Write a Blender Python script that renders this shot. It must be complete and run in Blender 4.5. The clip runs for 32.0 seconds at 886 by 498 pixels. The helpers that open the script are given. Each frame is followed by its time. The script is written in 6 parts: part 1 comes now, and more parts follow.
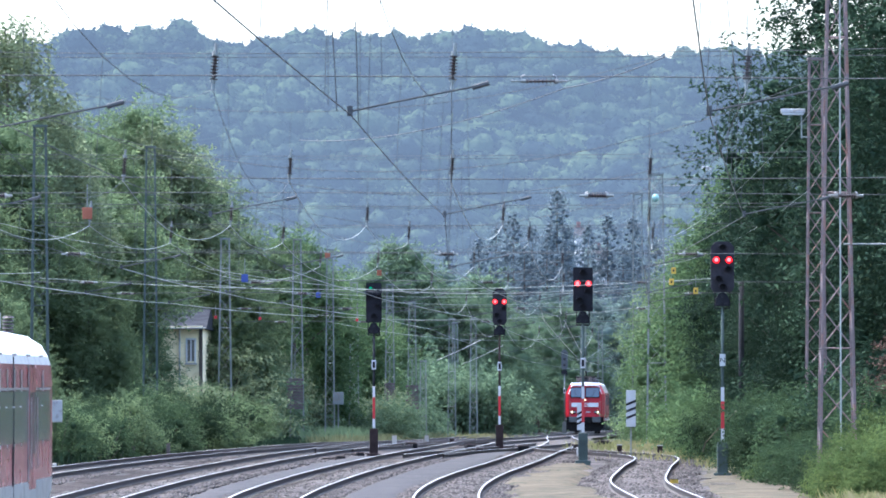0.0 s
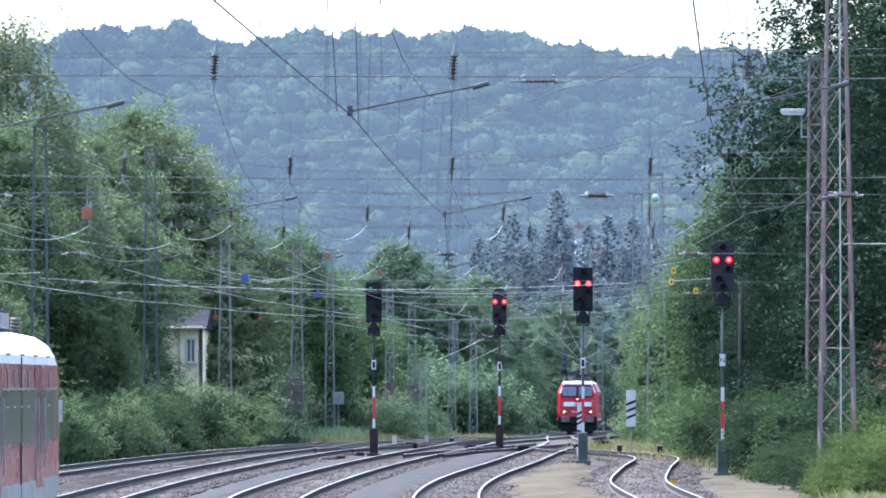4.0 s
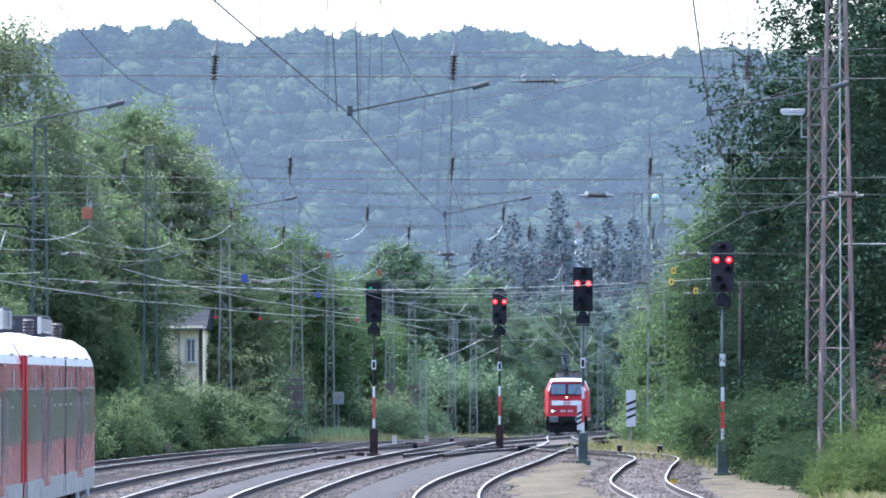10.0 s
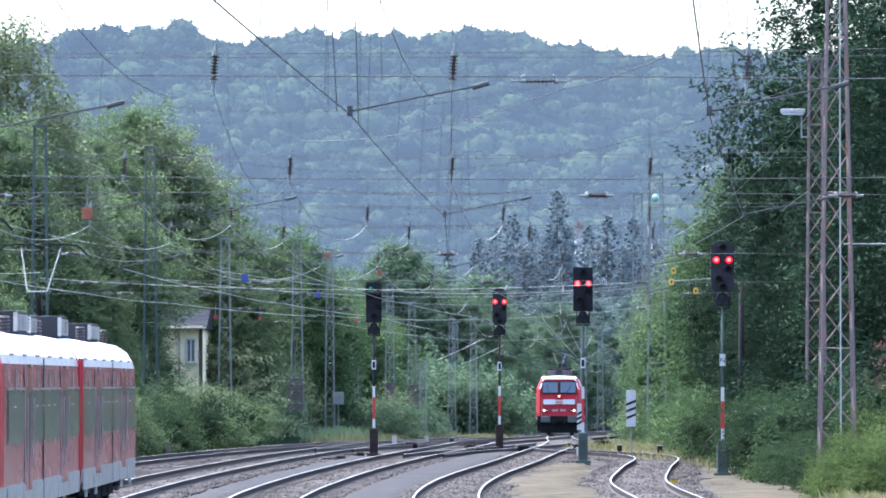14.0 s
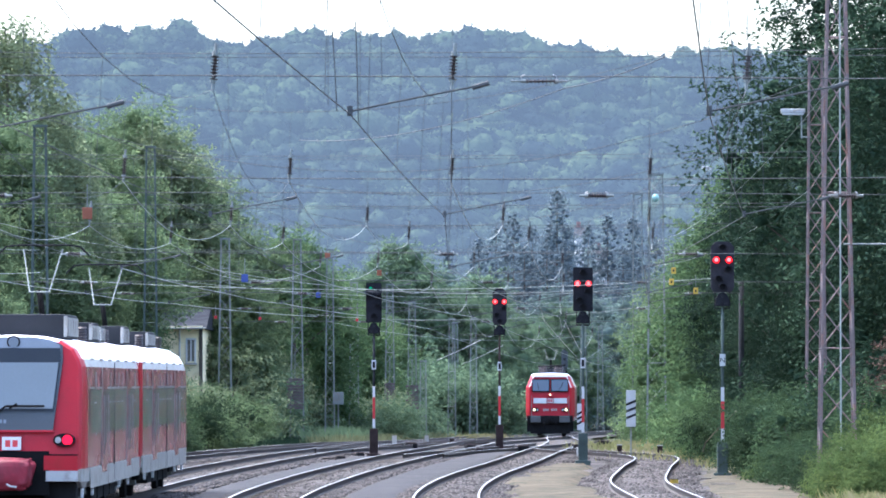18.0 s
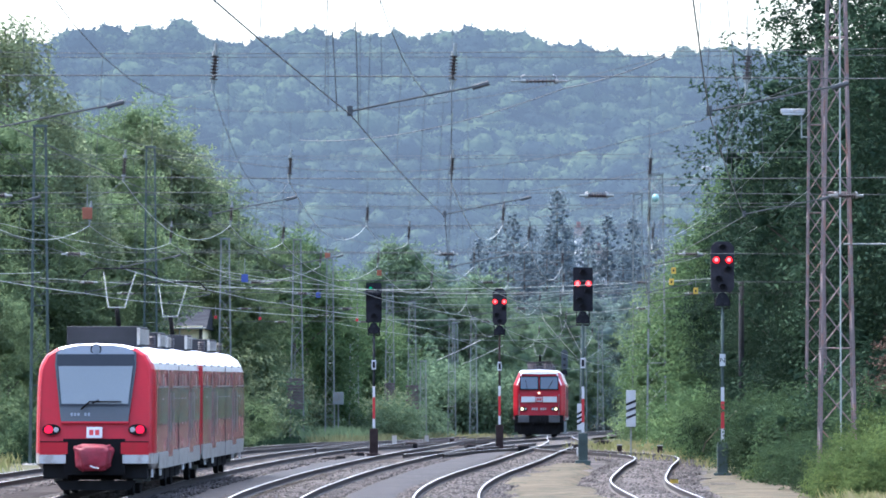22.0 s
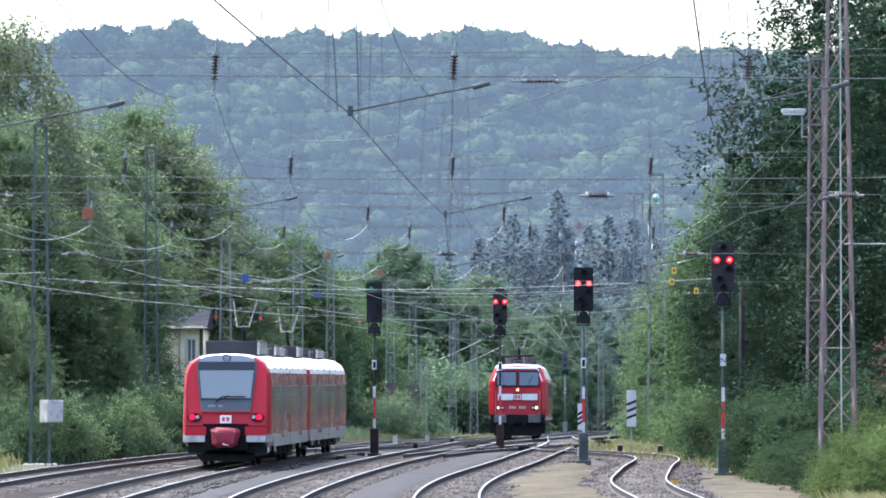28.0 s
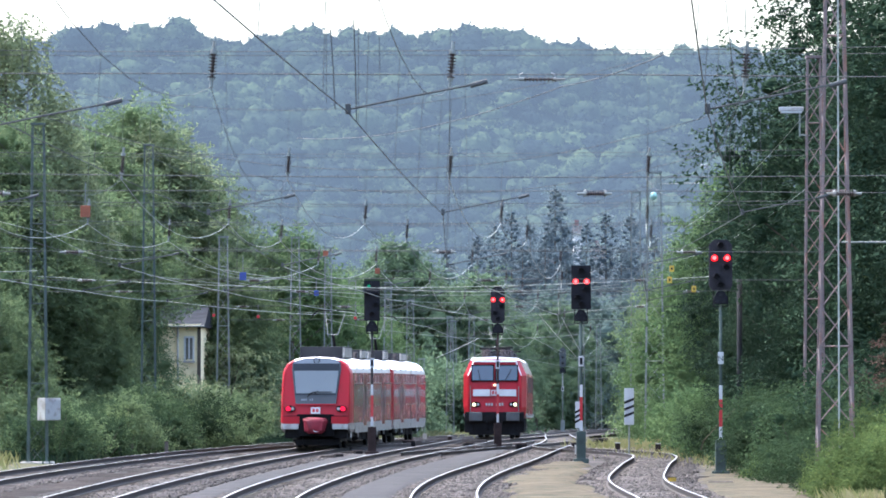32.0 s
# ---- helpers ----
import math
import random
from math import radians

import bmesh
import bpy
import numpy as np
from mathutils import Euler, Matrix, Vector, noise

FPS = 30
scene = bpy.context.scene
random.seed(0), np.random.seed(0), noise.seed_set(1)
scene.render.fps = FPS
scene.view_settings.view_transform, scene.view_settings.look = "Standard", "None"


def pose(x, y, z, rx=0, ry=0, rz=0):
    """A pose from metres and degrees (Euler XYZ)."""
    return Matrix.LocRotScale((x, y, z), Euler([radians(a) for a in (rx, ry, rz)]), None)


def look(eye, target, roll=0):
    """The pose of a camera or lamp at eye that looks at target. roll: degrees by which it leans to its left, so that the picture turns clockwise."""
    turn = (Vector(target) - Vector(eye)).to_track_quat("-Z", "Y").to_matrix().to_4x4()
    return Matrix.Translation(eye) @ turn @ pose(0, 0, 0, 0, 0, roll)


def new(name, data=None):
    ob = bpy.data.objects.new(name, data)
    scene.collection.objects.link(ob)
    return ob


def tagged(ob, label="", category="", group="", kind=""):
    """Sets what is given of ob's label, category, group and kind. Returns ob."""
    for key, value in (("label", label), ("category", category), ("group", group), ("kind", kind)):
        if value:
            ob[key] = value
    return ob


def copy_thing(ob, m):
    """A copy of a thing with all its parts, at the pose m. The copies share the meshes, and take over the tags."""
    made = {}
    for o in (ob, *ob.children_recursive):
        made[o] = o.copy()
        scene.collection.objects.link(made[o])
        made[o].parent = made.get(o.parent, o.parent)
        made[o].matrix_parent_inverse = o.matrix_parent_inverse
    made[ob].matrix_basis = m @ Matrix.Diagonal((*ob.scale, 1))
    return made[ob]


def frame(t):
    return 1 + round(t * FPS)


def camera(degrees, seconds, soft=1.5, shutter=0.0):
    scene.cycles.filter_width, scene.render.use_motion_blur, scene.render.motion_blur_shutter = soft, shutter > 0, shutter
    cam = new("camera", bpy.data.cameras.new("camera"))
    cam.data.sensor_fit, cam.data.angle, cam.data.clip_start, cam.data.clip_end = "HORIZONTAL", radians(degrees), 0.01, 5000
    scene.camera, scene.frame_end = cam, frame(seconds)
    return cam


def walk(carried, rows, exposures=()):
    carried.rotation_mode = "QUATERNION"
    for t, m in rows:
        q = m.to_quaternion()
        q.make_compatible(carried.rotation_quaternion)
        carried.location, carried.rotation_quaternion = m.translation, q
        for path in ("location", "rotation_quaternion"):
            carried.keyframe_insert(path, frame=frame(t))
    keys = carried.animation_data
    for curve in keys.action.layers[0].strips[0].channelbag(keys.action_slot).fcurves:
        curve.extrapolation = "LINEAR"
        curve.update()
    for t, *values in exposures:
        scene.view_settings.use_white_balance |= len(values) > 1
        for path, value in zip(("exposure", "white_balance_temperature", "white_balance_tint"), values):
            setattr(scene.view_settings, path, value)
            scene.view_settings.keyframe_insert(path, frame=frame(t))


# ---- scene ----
# Metres. The camera stands on a platform end, rail tops near it are z = 0, +Y runs along the line away from it.
EYE = Vector((0.0, 0.0, 2.65))


def aim(dx=0.0, dy=0.0):
    """The camera's pose, turned a little: dx and dy are sideways and upward aim offsets per 1000 m."""
    return look(EYE, (dx, 1000.0, 2.65 + 24.842 + dy))


cam = camera(9.436, 32.0, soft=1.75)
walk(cam, [
    (0.0, aim()), (26.4, aim()), (27.0, aim(0, 0.1)), (27.5, aim(0, 0.21)), (28.0, aim(-0.1, 0)), (28.5, aim(-0.1, -0.1)),
    (29.0, aim(0, 0)), (29.5, aim(-0.1, -0.16)), (30.0, aim(0, -0.12)), (30.5, aim(0.2, 0.2)), (31.0, aim(0.3, 0)),
    (31.5, aim(0.27, -0.1)), (32.0, aim(0.34, -0.36)),
], exposures=[(0.0, 2.66, 5560, 10), (6.0, 2.66, 5560, 10), (13.0, 2.65, 5600, 10), (20.0, 2.63, 5650, 10), (28.0, 2.6, 5900, 9), (32.0, 2.6, 5950, 9)])

# ---- light ----
SUN_TO = Vector((-0.30, 0.27, 0.90)).normalized()
world = bpy.data.worlds.new("sky")
scene.world = world
world.use_nodes = True
wt = world.node_tree
sky = wt.nodes.new("ShaderNodeTexSky")
sky.sky_type = "NISHITA"
sky.sun_disc = False
sky.sun_elevation = math.asin(SUN_TO.z)
sky.sun_rotation = math.atan2(SUN_TO.x, SUN_TO.y)
sky.air_density = 1.0
sky.dust_density = 5.0
sky.ozone_density = 1.0
wt.nodes["Background"].inputs["Strength"].default_value = 0.14
wt.links.new(sky.outputs[0], wt.nodes["Background"].inputs["Color"])
sun_data = bpy.data.lights.new("sun", "SUN")
sun_data.energy = 0.6
sun_data.angle = radians(30)
sun_data.color = (1.0, 0.95, 0.86)
sun = new("sun", sun_data)
sun.matrix_world = look((0, 0, 60), Vector((0, 0, 60)) - SUN_TO)


# ---- materials ----
def mat(name, color, rough=0.6, metal=0.0, vary=0.25, scale=3.0, bump=0.0, bump_scale=40.0, spot=None, spot_amount=0.5, island=0.0, emit=0.0, spec=0.5):
    """A surface with broad stains, fine grain and relief. spot: a second colour in patches."""
    m = bpy.data.materials.new(name)
    m.use_nodes = True
    nt = m.node_tree
    b = nt.nodes["Principled BSDF"]
    b.inputs["Metallic"].default_value = metal
    b.inputs["Specular IOR Level"].default_value = spec
    co = nt.nodes.new("ShaderNodeTexCoord")
    big = nt.nodes.new("ShaderNodeTexNoise")
    big.inputs["Scale"].default_value = scale
    big.inputs["Detail"].default_value = 5
    fine = nt.nodes.new("ShaderNodeTexNoise")
    fine.inputs["Scale"].default_value = bump_scale
    fine.inputs["Detail"].default_value = 3
    for n in (big, fine):
        nt.links.new(co.outputs["Object"], n.inputs["Vector"])
    ramp = nt.nodes.new("ShaderNodeMapRange")
    ramp.inputs[1].default_value, ramp.inputs[2].default_value = 0.3, 0.7
    ramp.inputs[3].default_value, ramp.inputs[4].default_value = 1 - vary, 1 + vary
    nt.links.new(big.outputs["Fac"], ramp.inputs[0])
    grain = nt.nodes.new("ShaderNodeMapRange")
    grain.inputs[1].default_value, grain.inputs[2].default_value = 0.3, 0.7
    grain.inputs[3].default_value, grain.inputs[4].default_value = 1 - vary * 0.6, 1 + vary * 0.6
    nt.links.new(fine.outputs["Fac"], grain.inputs[0])
    mul = nt.nodes.new("ShaderNodeMath")
    mul.operation = "MULTIPLY"
    nt.links.new(ramp.outputs[0], mul.inputs[0])
    nt.links.new(grain.outputs[0], mul.inputs[1])
    last = mul.outputs[0]
    if island:
        geo = nt.nodes.new("ShaderNodeNewGeometry")
        obi = nt.nodes.new("ShaderNodeObjectInfo")
        for src, amount in ((geo.outputs["Random Per Island"], island), (obi.outputs["Random"], island * 0.6)):
            r = nt.nodes.new("ShaderNodeMapRange")
            r.inputs[3].default_value, r.inputs[4].default_value = 1 - amount, 1 + amount
            nt.links.new(src, r.inputs[0])
            k = nt.nodes.new("ShaderNodeMath")
            k.operation = "MULTIPLY"
            nt.links.new(last, k.inputs[0])
            nt.links.new(r.outputs[0], k.inputs[1])
            last = k.outputs[0]
    base = nt.nodes.new("ShaderNodeMix")
    base.data_type = "RGBA"
    base.blend_type = "MULTIPLY"
    base.inputs[0].default_value = 1.0
    grey = nt.nodes.new("ShaderNodeCombineColor")
    for i in range(3):
        nt.links.new(last, grey.inputs[i])
    nt.links.new(grey.outputs[0], base.inputs[7])
    if spot:
        pn = nt.nodes.new("ShaderNodeTexNoise")
        pn.inputs["Scale"].default_value = scale * 2.3
        pn.inputs["Detail"].default_value = 6
        nt.links.new(co.outputs["Object"], pn.inputs["Vector"])
        pr = nt.nodes.new("ShaderNodeMapRange")
        pr.inputs[1].default_value, pr.inputs[2].default_value = 0.62 - spot_amount * 0.25, 0.72 - spot_amount * 0.2
        nt.links.new(pn.outputs["Fac"], pr.inputs[0])
        mx = nt.nodes.new("ShaderNodeMix")
        mx.data_type = "RGBA"
        mx.inputs[6].default_value = (*color, 1)
        mx.inputs[7].default_value = (*spot, 1)
        nt.links.new(pr.outputs[0], mx.inputs[0])
        nt.links.new(mx.outputs[2], base.inputs[6])
    else:
        base.inputs[6].default_value = (*color, 1)
    nt.links.new(base.outputs[2], b.inputs["Base Color"])
    rr = nt.nodes.new("ShaderNodeMapRange")
    rr.inputs[3].default_value, rr.inputs[4].default_value = max(0.03, rough - 0.12), min(1, rough + 0.12)
    nt.links.new(big.outputs["Fac"], rr.inputs[0])
    nt.links.new(rr.outputs[0], b.inputs["Roughness"])
    if bump:
        bn = nt.nodes.new("ShaderNodeBump")
        bn.inputs["Strength"].default_value = 0.6
        bn.inputs["Distance"].default_value = bump
        nt.links.new(fine.outputs["Fac"], bn.inputs["Height"])
        nt.links.new(bn.outputs[0], b.inputs["Normal"])
    if emit:
        b.inputs["Emission Color"].default_value = (*color, 1)
        b.inputs["Emission Strength"].default_value = emit
    return m


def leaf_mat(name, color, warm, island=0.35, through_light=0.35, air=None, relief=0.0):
    """Leaves: two greens by leaf, by plant and by broad patches, some light passing through. air: distance haze painted
    as bluish emission on the far hill.
    """
    m = bpy.data.materials.new(name)
    m.use_nodes = True
    nt = m.node_tree
    b = nt.nodes["Principled BSDF"]
    b.inputs["Roughness"].default_value = 0.85
    b.inputs["Specular IOR Level"].default_value = 0.05 if not air else 0.0
    geo = nt.nodes.new("ShaderNodeNewGeometry")
    obi = nt.nodes.new("ShaderNodeObjectInfo")
    co = nt.nodes.new("ShaderNodeTexCoord")
    nz = nt.nodes.new("ShaderNodeTexNoise")
    nz.inputs["Scale"].default_value = 0.35 if not air else 0.05
    nz.inputs["Detail"].default_value = 4
    nt.links.new(co.outputs["Object"], nz.inputs["Vector"])
    add = nt.nodes.new("ShaderNodeMath")
    add.operation = "MULTIPLY_ADD"
    nt.links.new(geo.outputs["Random Per Island"], add.inputs[0])
    add.inputs[1].default_value = 0.45 if not air else 0.05
    nt.links.new(nz.outputs["Fac"], add.inputs[2])
    rg = nt.nodes.new("ShaderNodeMapRange")
    rg.inputs[1].default_value, rg.inputs[2].default_value = (0.35, 1.05) if not air else (0.44, 0.66)
    nt.links.new(add.outputs[0], rg.inputs[0])
    mx = nt.nodes.new("ShaderNodeMix")
    mx.data_type = "RGBA"
    mx.inputs[6].default_value = (*color, 1)
    mx.inputs[7].default_value = (*warm, 1)
    nt.links.new(rg.outputs[0], mx.inputs[0])
    hs = nt.nodes.new("ShaderNodeHueSaturation")
    nt.links.new(mx.outputs[2], hs.inputs["Color"])
    vr = nt.nodes.new("ShaderNodeMapRange")
    vr.inputs[3].default_value, vr.inputs[4].default_value = 1 - island, 1 + island
    nt.links.new(obi.outputs["Random"], vr.inputs[0])
    nt.links.new(vr.outputs[0], hs.inputs["Value"])
    nt.links.new(hs.outputs[0], b.inputs["Base Color"])
    if relief:
        for sc, amount in ((0.5, relief), ):
            rn = nt.nodes.new("ShaderNodeTexNoise")
            rn.inputs["Scale"].default_value = sc
            rn.inputs["Detail"].default_value = 6
            rn.inputs["Roughness"].default_value = 0.65
            nt.links.new(co.outputs["Object"], rn.inputs["Vector"])
            bp = nt.nodes.new("ShaderNodeBump")
            bp.inputs["Strength"].default_value = 1.0
            bp.inputs["Distance"].default_value = amount
            nt.links.new(rn.outputs["Fac"], bp.inputs["Height"])
            nt.links.new(bp.outputs[0], b.inputs["Normal"])
    out = nt.nodes["Material Output"]
    last = b.outputs[0]
    if through_light:
        tr = nt.nodes.new("ShaderNodeBsdfTranslucent")
        nt.links.new(hs.outputs[0], tr.inputs["Color"])
        ms = nt.nodes.new("ShaderNodeMixShader")
        ms.inputs[0].default_value = through_light
        nt.links.new(last, ms.inputs[1])
        nt.links.new(tr.outputs[0], ms.inputs[2])
        last = ms.outputs[0]
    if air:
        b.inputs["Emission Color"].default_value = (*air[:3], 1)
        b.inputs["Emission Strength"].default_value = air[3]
    nt.links.new(last, out.inputs["Surface"])
    return m


def glow(name, color, strength):
    m = bpy.data.materials.new(name)
    m.use_nodes = True
    b = m.node_tree.nodes["Principled BSDF"]
    b.inputs["Base Color"].default_value = (*[v * 0.3 for v in color], 1)
    b.inputs["Specular IOR Level"].default_value = 0.1
    b.inputs["Emission Color"].default_value = (*color, 1)
    b.inputs["Emission Strength"].default_value = strength
    return m


M = {
    "rail_side": mat("rail_rust", (0.036, 0.026, 0.022), 0.85, 0.0, 0.3, 2.0, 0.004, 60),
    "rail_top": mat("rail_polished", (0.52, 0.515, 0.51), 0.4, 1.0, 0.1, 1.5),
    "sleeper": mat("sleeper_wood", (0.10, 0.085, 0.075), 0.85, 0, 0.35, 1.2, 0.01, 30, island=0.3),
    "ballast": mat("ballast", (0.050, 0.045, 0.043), 0.95, 0, 0.5, 0.35, 0.05, 13, (0.078, 0.070, 0.064), 0.55, spec=0.1),
    "ballast_brown": mat("ballast_rusty", (0.029, 0.024, 0.022), 0.95, 0, 0.5, 0.35, 0.05, 13, (0.045, 0.038, 0.034), 0.5, spec=0.05),
    "stone": mat("ballast_stone", (0.074, 0.066, 0.062), 0.95, 0, 0.3, 0.5, island=0.5, spec=0.1),
    "asphalt": mat("walkway_asphalt", (0.042, 0.040, 0.041), 0.9, 0, 0.22, 0.4, 0.01, 30, (0.054, 0.051, 0.050), 0.4, spec=0.1),
    "sand": mat("sandy_ground", (0.090, 0.076, 0.053), 0.95, 0, 0.3, 0.6, 0.02, 14, (0.055, 0.053, 0.038), 0.55, spec=0.05),
    "earth": mat("earth", (0.062, 0.066, 0.04), 0.95, 0, 0.4, 0.3, 0.05, 9, (0.095, 0.085, 0.058), 0.5, spec=0.05),
    "steel": mat("galvanised_steel", (0.165, 0.185, 0.178), 0.65, 0.2, 0.25, 1.0, 0.002, 25, (0.17, 0.16, 0.145), 0.3),
    "steel_red": mat("rusty_steel", (0.15, 0.115, 0.115), 0.7, 0.2, 0.25, 1.0, 0.002, 25, (0.20, 0.11, 0.09), 0.4),
    "wire": mat("copper_wire", (0.06, 0.065, 0.068), 0.7, 0.0, 0.15, 0.5, spec=0.2),
    # wire_pale: wire colour lightened for the sky sheen it catches
    "wire_pale": mat("wire_sky_sheen", (0.27, 0.295, 0.275), 0.7, 0.0, 0.15, 0.5, spec=0.2),
    "porcelain": mat("insulator_porcelain", (0.03, 0.018, 0.017), 0.5, 0, 0.15, 4),
    "porcelain_green": mat("insulator_glass_green", (0.25, 0.42, 0.38), 0.2, 0, 0.15, 4),
    "black": mat("signal_black", (0.014, 0.014, 0.018), 0.7, 0, 0.3, 3, spec=0.15),
    "signal_grey": mat("signal_mast_grey", (0.026, 0.027, 0.029), 0.75, 0.0, 0.3, 2, spec=0.1),
    "signal_green": mat("signal_mast_green", (0.062, 0.082, 0.076), 0.8, 0.0, 0.25, 2, spec=0.1),
    "board_faded": mat("signal_board_faded", (0.030, 0.028, 0.033), 0.75, 0, 0.3, 3, spec=0.15),
    "white": mat("white_enamel", (0.5, 0.51, 0.52), 0.5, 0, 0.1, 2),
    "red_enamel": mat("red_enamel", (0.40, 0.02, 0.025), 0.5, 0, 0.15, 2),
    "weight": mat("cast_weight", (0.12, 0.10, 0.10), 0.85, 0, 0.25, 3, spec=0.1),
    "brown": mat("signal_foot_brown", (0.035, 0.024, 0.023), 0.85, 0, 0.3, 3, spec=0.1),
    "train_red": mat("train_red", (0.36, 0.010, 0.021), 0.4, 0, 0.1, 1.0, spot=(0.31, 0.014, 0.02), spot_amount=0.2, spec=0.25),
    # dusty red, also paled for the surroundings mirrored along the sides
    "train_dull": mat("train_red_dust_sheen", (0.34, 0.118, 0.108), 0.24, 0, 0.12, 1.0, spot=(0.31, 0.13, 0.115), spot_amount=0.4),
    "train_grey": mat("train_light_grey", (0.38, 0.385, 0.385), 0.4, 0, 0.1, 1.5, spot=(0.27, 0.26, 0.25), spot_amount=0.4),
    "roof_white": mat("roof_aluminium", (0.80, 0.81, 0.83), 0.35, 0.15, 0.06, 1.5),
    "sill": mat("sill_dirty_grey", (0.33, 0.32, 0.295), 0.4, 0, 0.15, 1.5, spot=(0.24, 0.22, 0.19), spot_amount=0.5),
    "display": mat("display_dark_glass", (0.024, 0.029, 0.037), 0.35, 0, 0.1, 1.0, spec=0.2),
    "rim_grey": mat("mask_rim_grey", (0.17, 0.195, 0.23), 0.35, 0, 0.1, 1.0),
    "side_grey": mat("side_trim_dusty", (0.30, 0.27, 0.255), 0.3, 0, 0.15, 1.5, spot=(0.2, 0.17, 0.15), spot_amount=0.4),
    "train_dark": mat("train_dark_grey", (0.020, 0.021, 0.025), 0.6, 0, 0.2, 1.5, spec=0.15),
    "mask_grey": mat("front_mask_grey", (0.062, 0.071, 0.080), 0.4, 0, 0.1, 1.0, spec=0.3),
    "underframe": mat("underframe_black", (0.012, 0.012, 0.013), 0.9, 0.0, 0.4, 2, spec=0.1),
    "glass": mat("dark_window_glass", (0.135, 0.128, 0.115), 0.15, 0, 0.15, 0.5, spec=0.6),
    "glass_loco": mat("cab_window_dark", (0.065, 0.085, 0.115), 0.1, 0, 0.06, 0.5, spec=0.7),
    "glass_cab": mat("windscreen_glass", (0.14, 0.16, 0.17), 0.12, 0, 0.06, 0.5, spec=0.8),
    "buffer": mat("buffer_grey", (0.085, 0.090, 0.095), 0.6, 0, 0.2, 2, spec=0.2),
    "blackout": mat("rubber_black", (0.006, 0.006, 0.007), 0.8, 0, 0.2, 2, spec=0.1),
    "cloth_red": mat("red_cover", (0.19, 0.007, 0.022), 0.6, 0, 0.25, 4, 0.03, 7),
    "plaster": mat("cream_plaster", (0.82, 0.70, 0.44), 0.85, 0, 0.08, 0.8, spot=(0.68, 0.56, 0.34), spot_amount=0.3),
    "tile": mat("roof_tile_dark", (0.05, 0.052, 0.058), 0.95, 0, 0.3, 1.5, 0.02, 12, spec=0.0),
    "brick_red": mat("roof_tile_red", (0.22, 0.13, 0.12), 0.8, 0, 0.2, 1.5),
    "bark": mat("bark", (0.075, 0.062, 0.05), 0.9, 0, 0.35, 2.0, 0.02, 14),
    "concrete": mat("concrete", (0.33, 0.32, 0.30), 0.9, 0, 0.2, 1.5, 0.005, 30),
    "dry": leaf_mat("dry_grass", (0.33, 0.28, 0.15), (0.24, 0.26, 0.09), 0.2, 0.2),
    "yellow": mat("yellow_plate", (0.5, 0.33, 0.04), 0.5, 0, 0.1, 3),
    "orange": mat("orange_plate", (0.22, 0.06, 0.025), 0.5, 0, 0.1, 3),
    "blue": mat("blue_plate", (0.02, 0.045, 0.2), 0.5, 0, 0.1, 3),
    "leaf_a": leaf_mat("leaves_green", (0.105, 0.155, 0.082), (0.155, 0.210, 0.100), 0.2, 0.55),
    "leaf_b": leaf_mat("leaves_bright", (0.072, 0.124, 0.056), (0.106, 0.160, 0.070), 0.2, 0.48),
    # leaf_c and leaf_m: greens darkened to carry the shade under the right-hand trees
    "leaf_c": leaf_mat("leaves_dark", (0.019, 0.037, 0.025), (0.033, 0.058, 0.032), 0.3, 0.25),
    "leaf_m": leaf_mat("leaves_mid_green", (0.030, 0.057, 0.032), (0.056, 0.088, 0.040), 0.3, 0.38),
    "leaf_d": leaf_mat("leaves_silver", (0.165, 0.215, 0.125), (0.215, 0.260, 0.140), 0.22, 0.55),
    "leaf_e": leaf_mat("leaves_yellow_green", (0.062, 0.104, 0.040), (0.122, 0.162, 0.054), 0.3, 0.5),
    "leaf_brown": leaf_mat("leaves_withered", (0.085, 0.056, 0.046), (0.10, 0.07, 0.056), 0.2, 0.3),
    # leaf_far: green cooled towards blue to stand for middle-distance haze
    "leaf_far": leaf_mat("leaves_mid_hazed", (0.098, 0.152, 0.094), (0.130, 0.188, 0.108), 0.15, 0.6),
    "leaf_pale": leaf_mat("pale_meadow_grass", (0.115, 0.135, 0.072), (0.16, 0.165, 0.09), 0.1, 0.4),
    # leaf_haze and conifer: pale blue base colours carry the distance haze
    "leaf_haze": leaf_mat("leaves_distant_hazed", (0.105, 0.150, 0.140), (0.125, 0.170, 0.150), 0.12, 0.5),
    "conifer": leaf_mat("conifer_needles_hazed", (0.120, 0.158, 0.182), (0.138, 0.176, 0.196), 0.08, 0.55),
    # hill: its bluish emission paints distance haze over the forest
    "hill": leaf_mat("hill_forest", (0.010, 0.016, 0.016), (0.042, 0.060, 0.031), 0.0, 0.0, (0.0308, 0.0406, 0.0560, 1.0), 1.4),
    "lamp_red": glow("lamp_red", (1.0, 0.004, 0.012), 0.5),
    "lamp_red_core": glow("lamp_red_core", (1.0, 0.16, 0.16), 0.6),
    "lamp_green": glow("lamp_green", (0.03, 0.5, 0.28), 0.14),
    "lamp_white": glow("lamp_warm_white", (1.0, 0.82, 0.5), 0.5),
    "tail_red": glow("tail_lamp_red", (1.0, 0.01, 0.05), 0.3),
}


# ---- building helpers ----
def obj(name, data, parent=None, label=""):
    ob = new(name, data)
    if parent is not None:
        ob.parent = parent
    if label:
        ob["label"] = label
    return ob


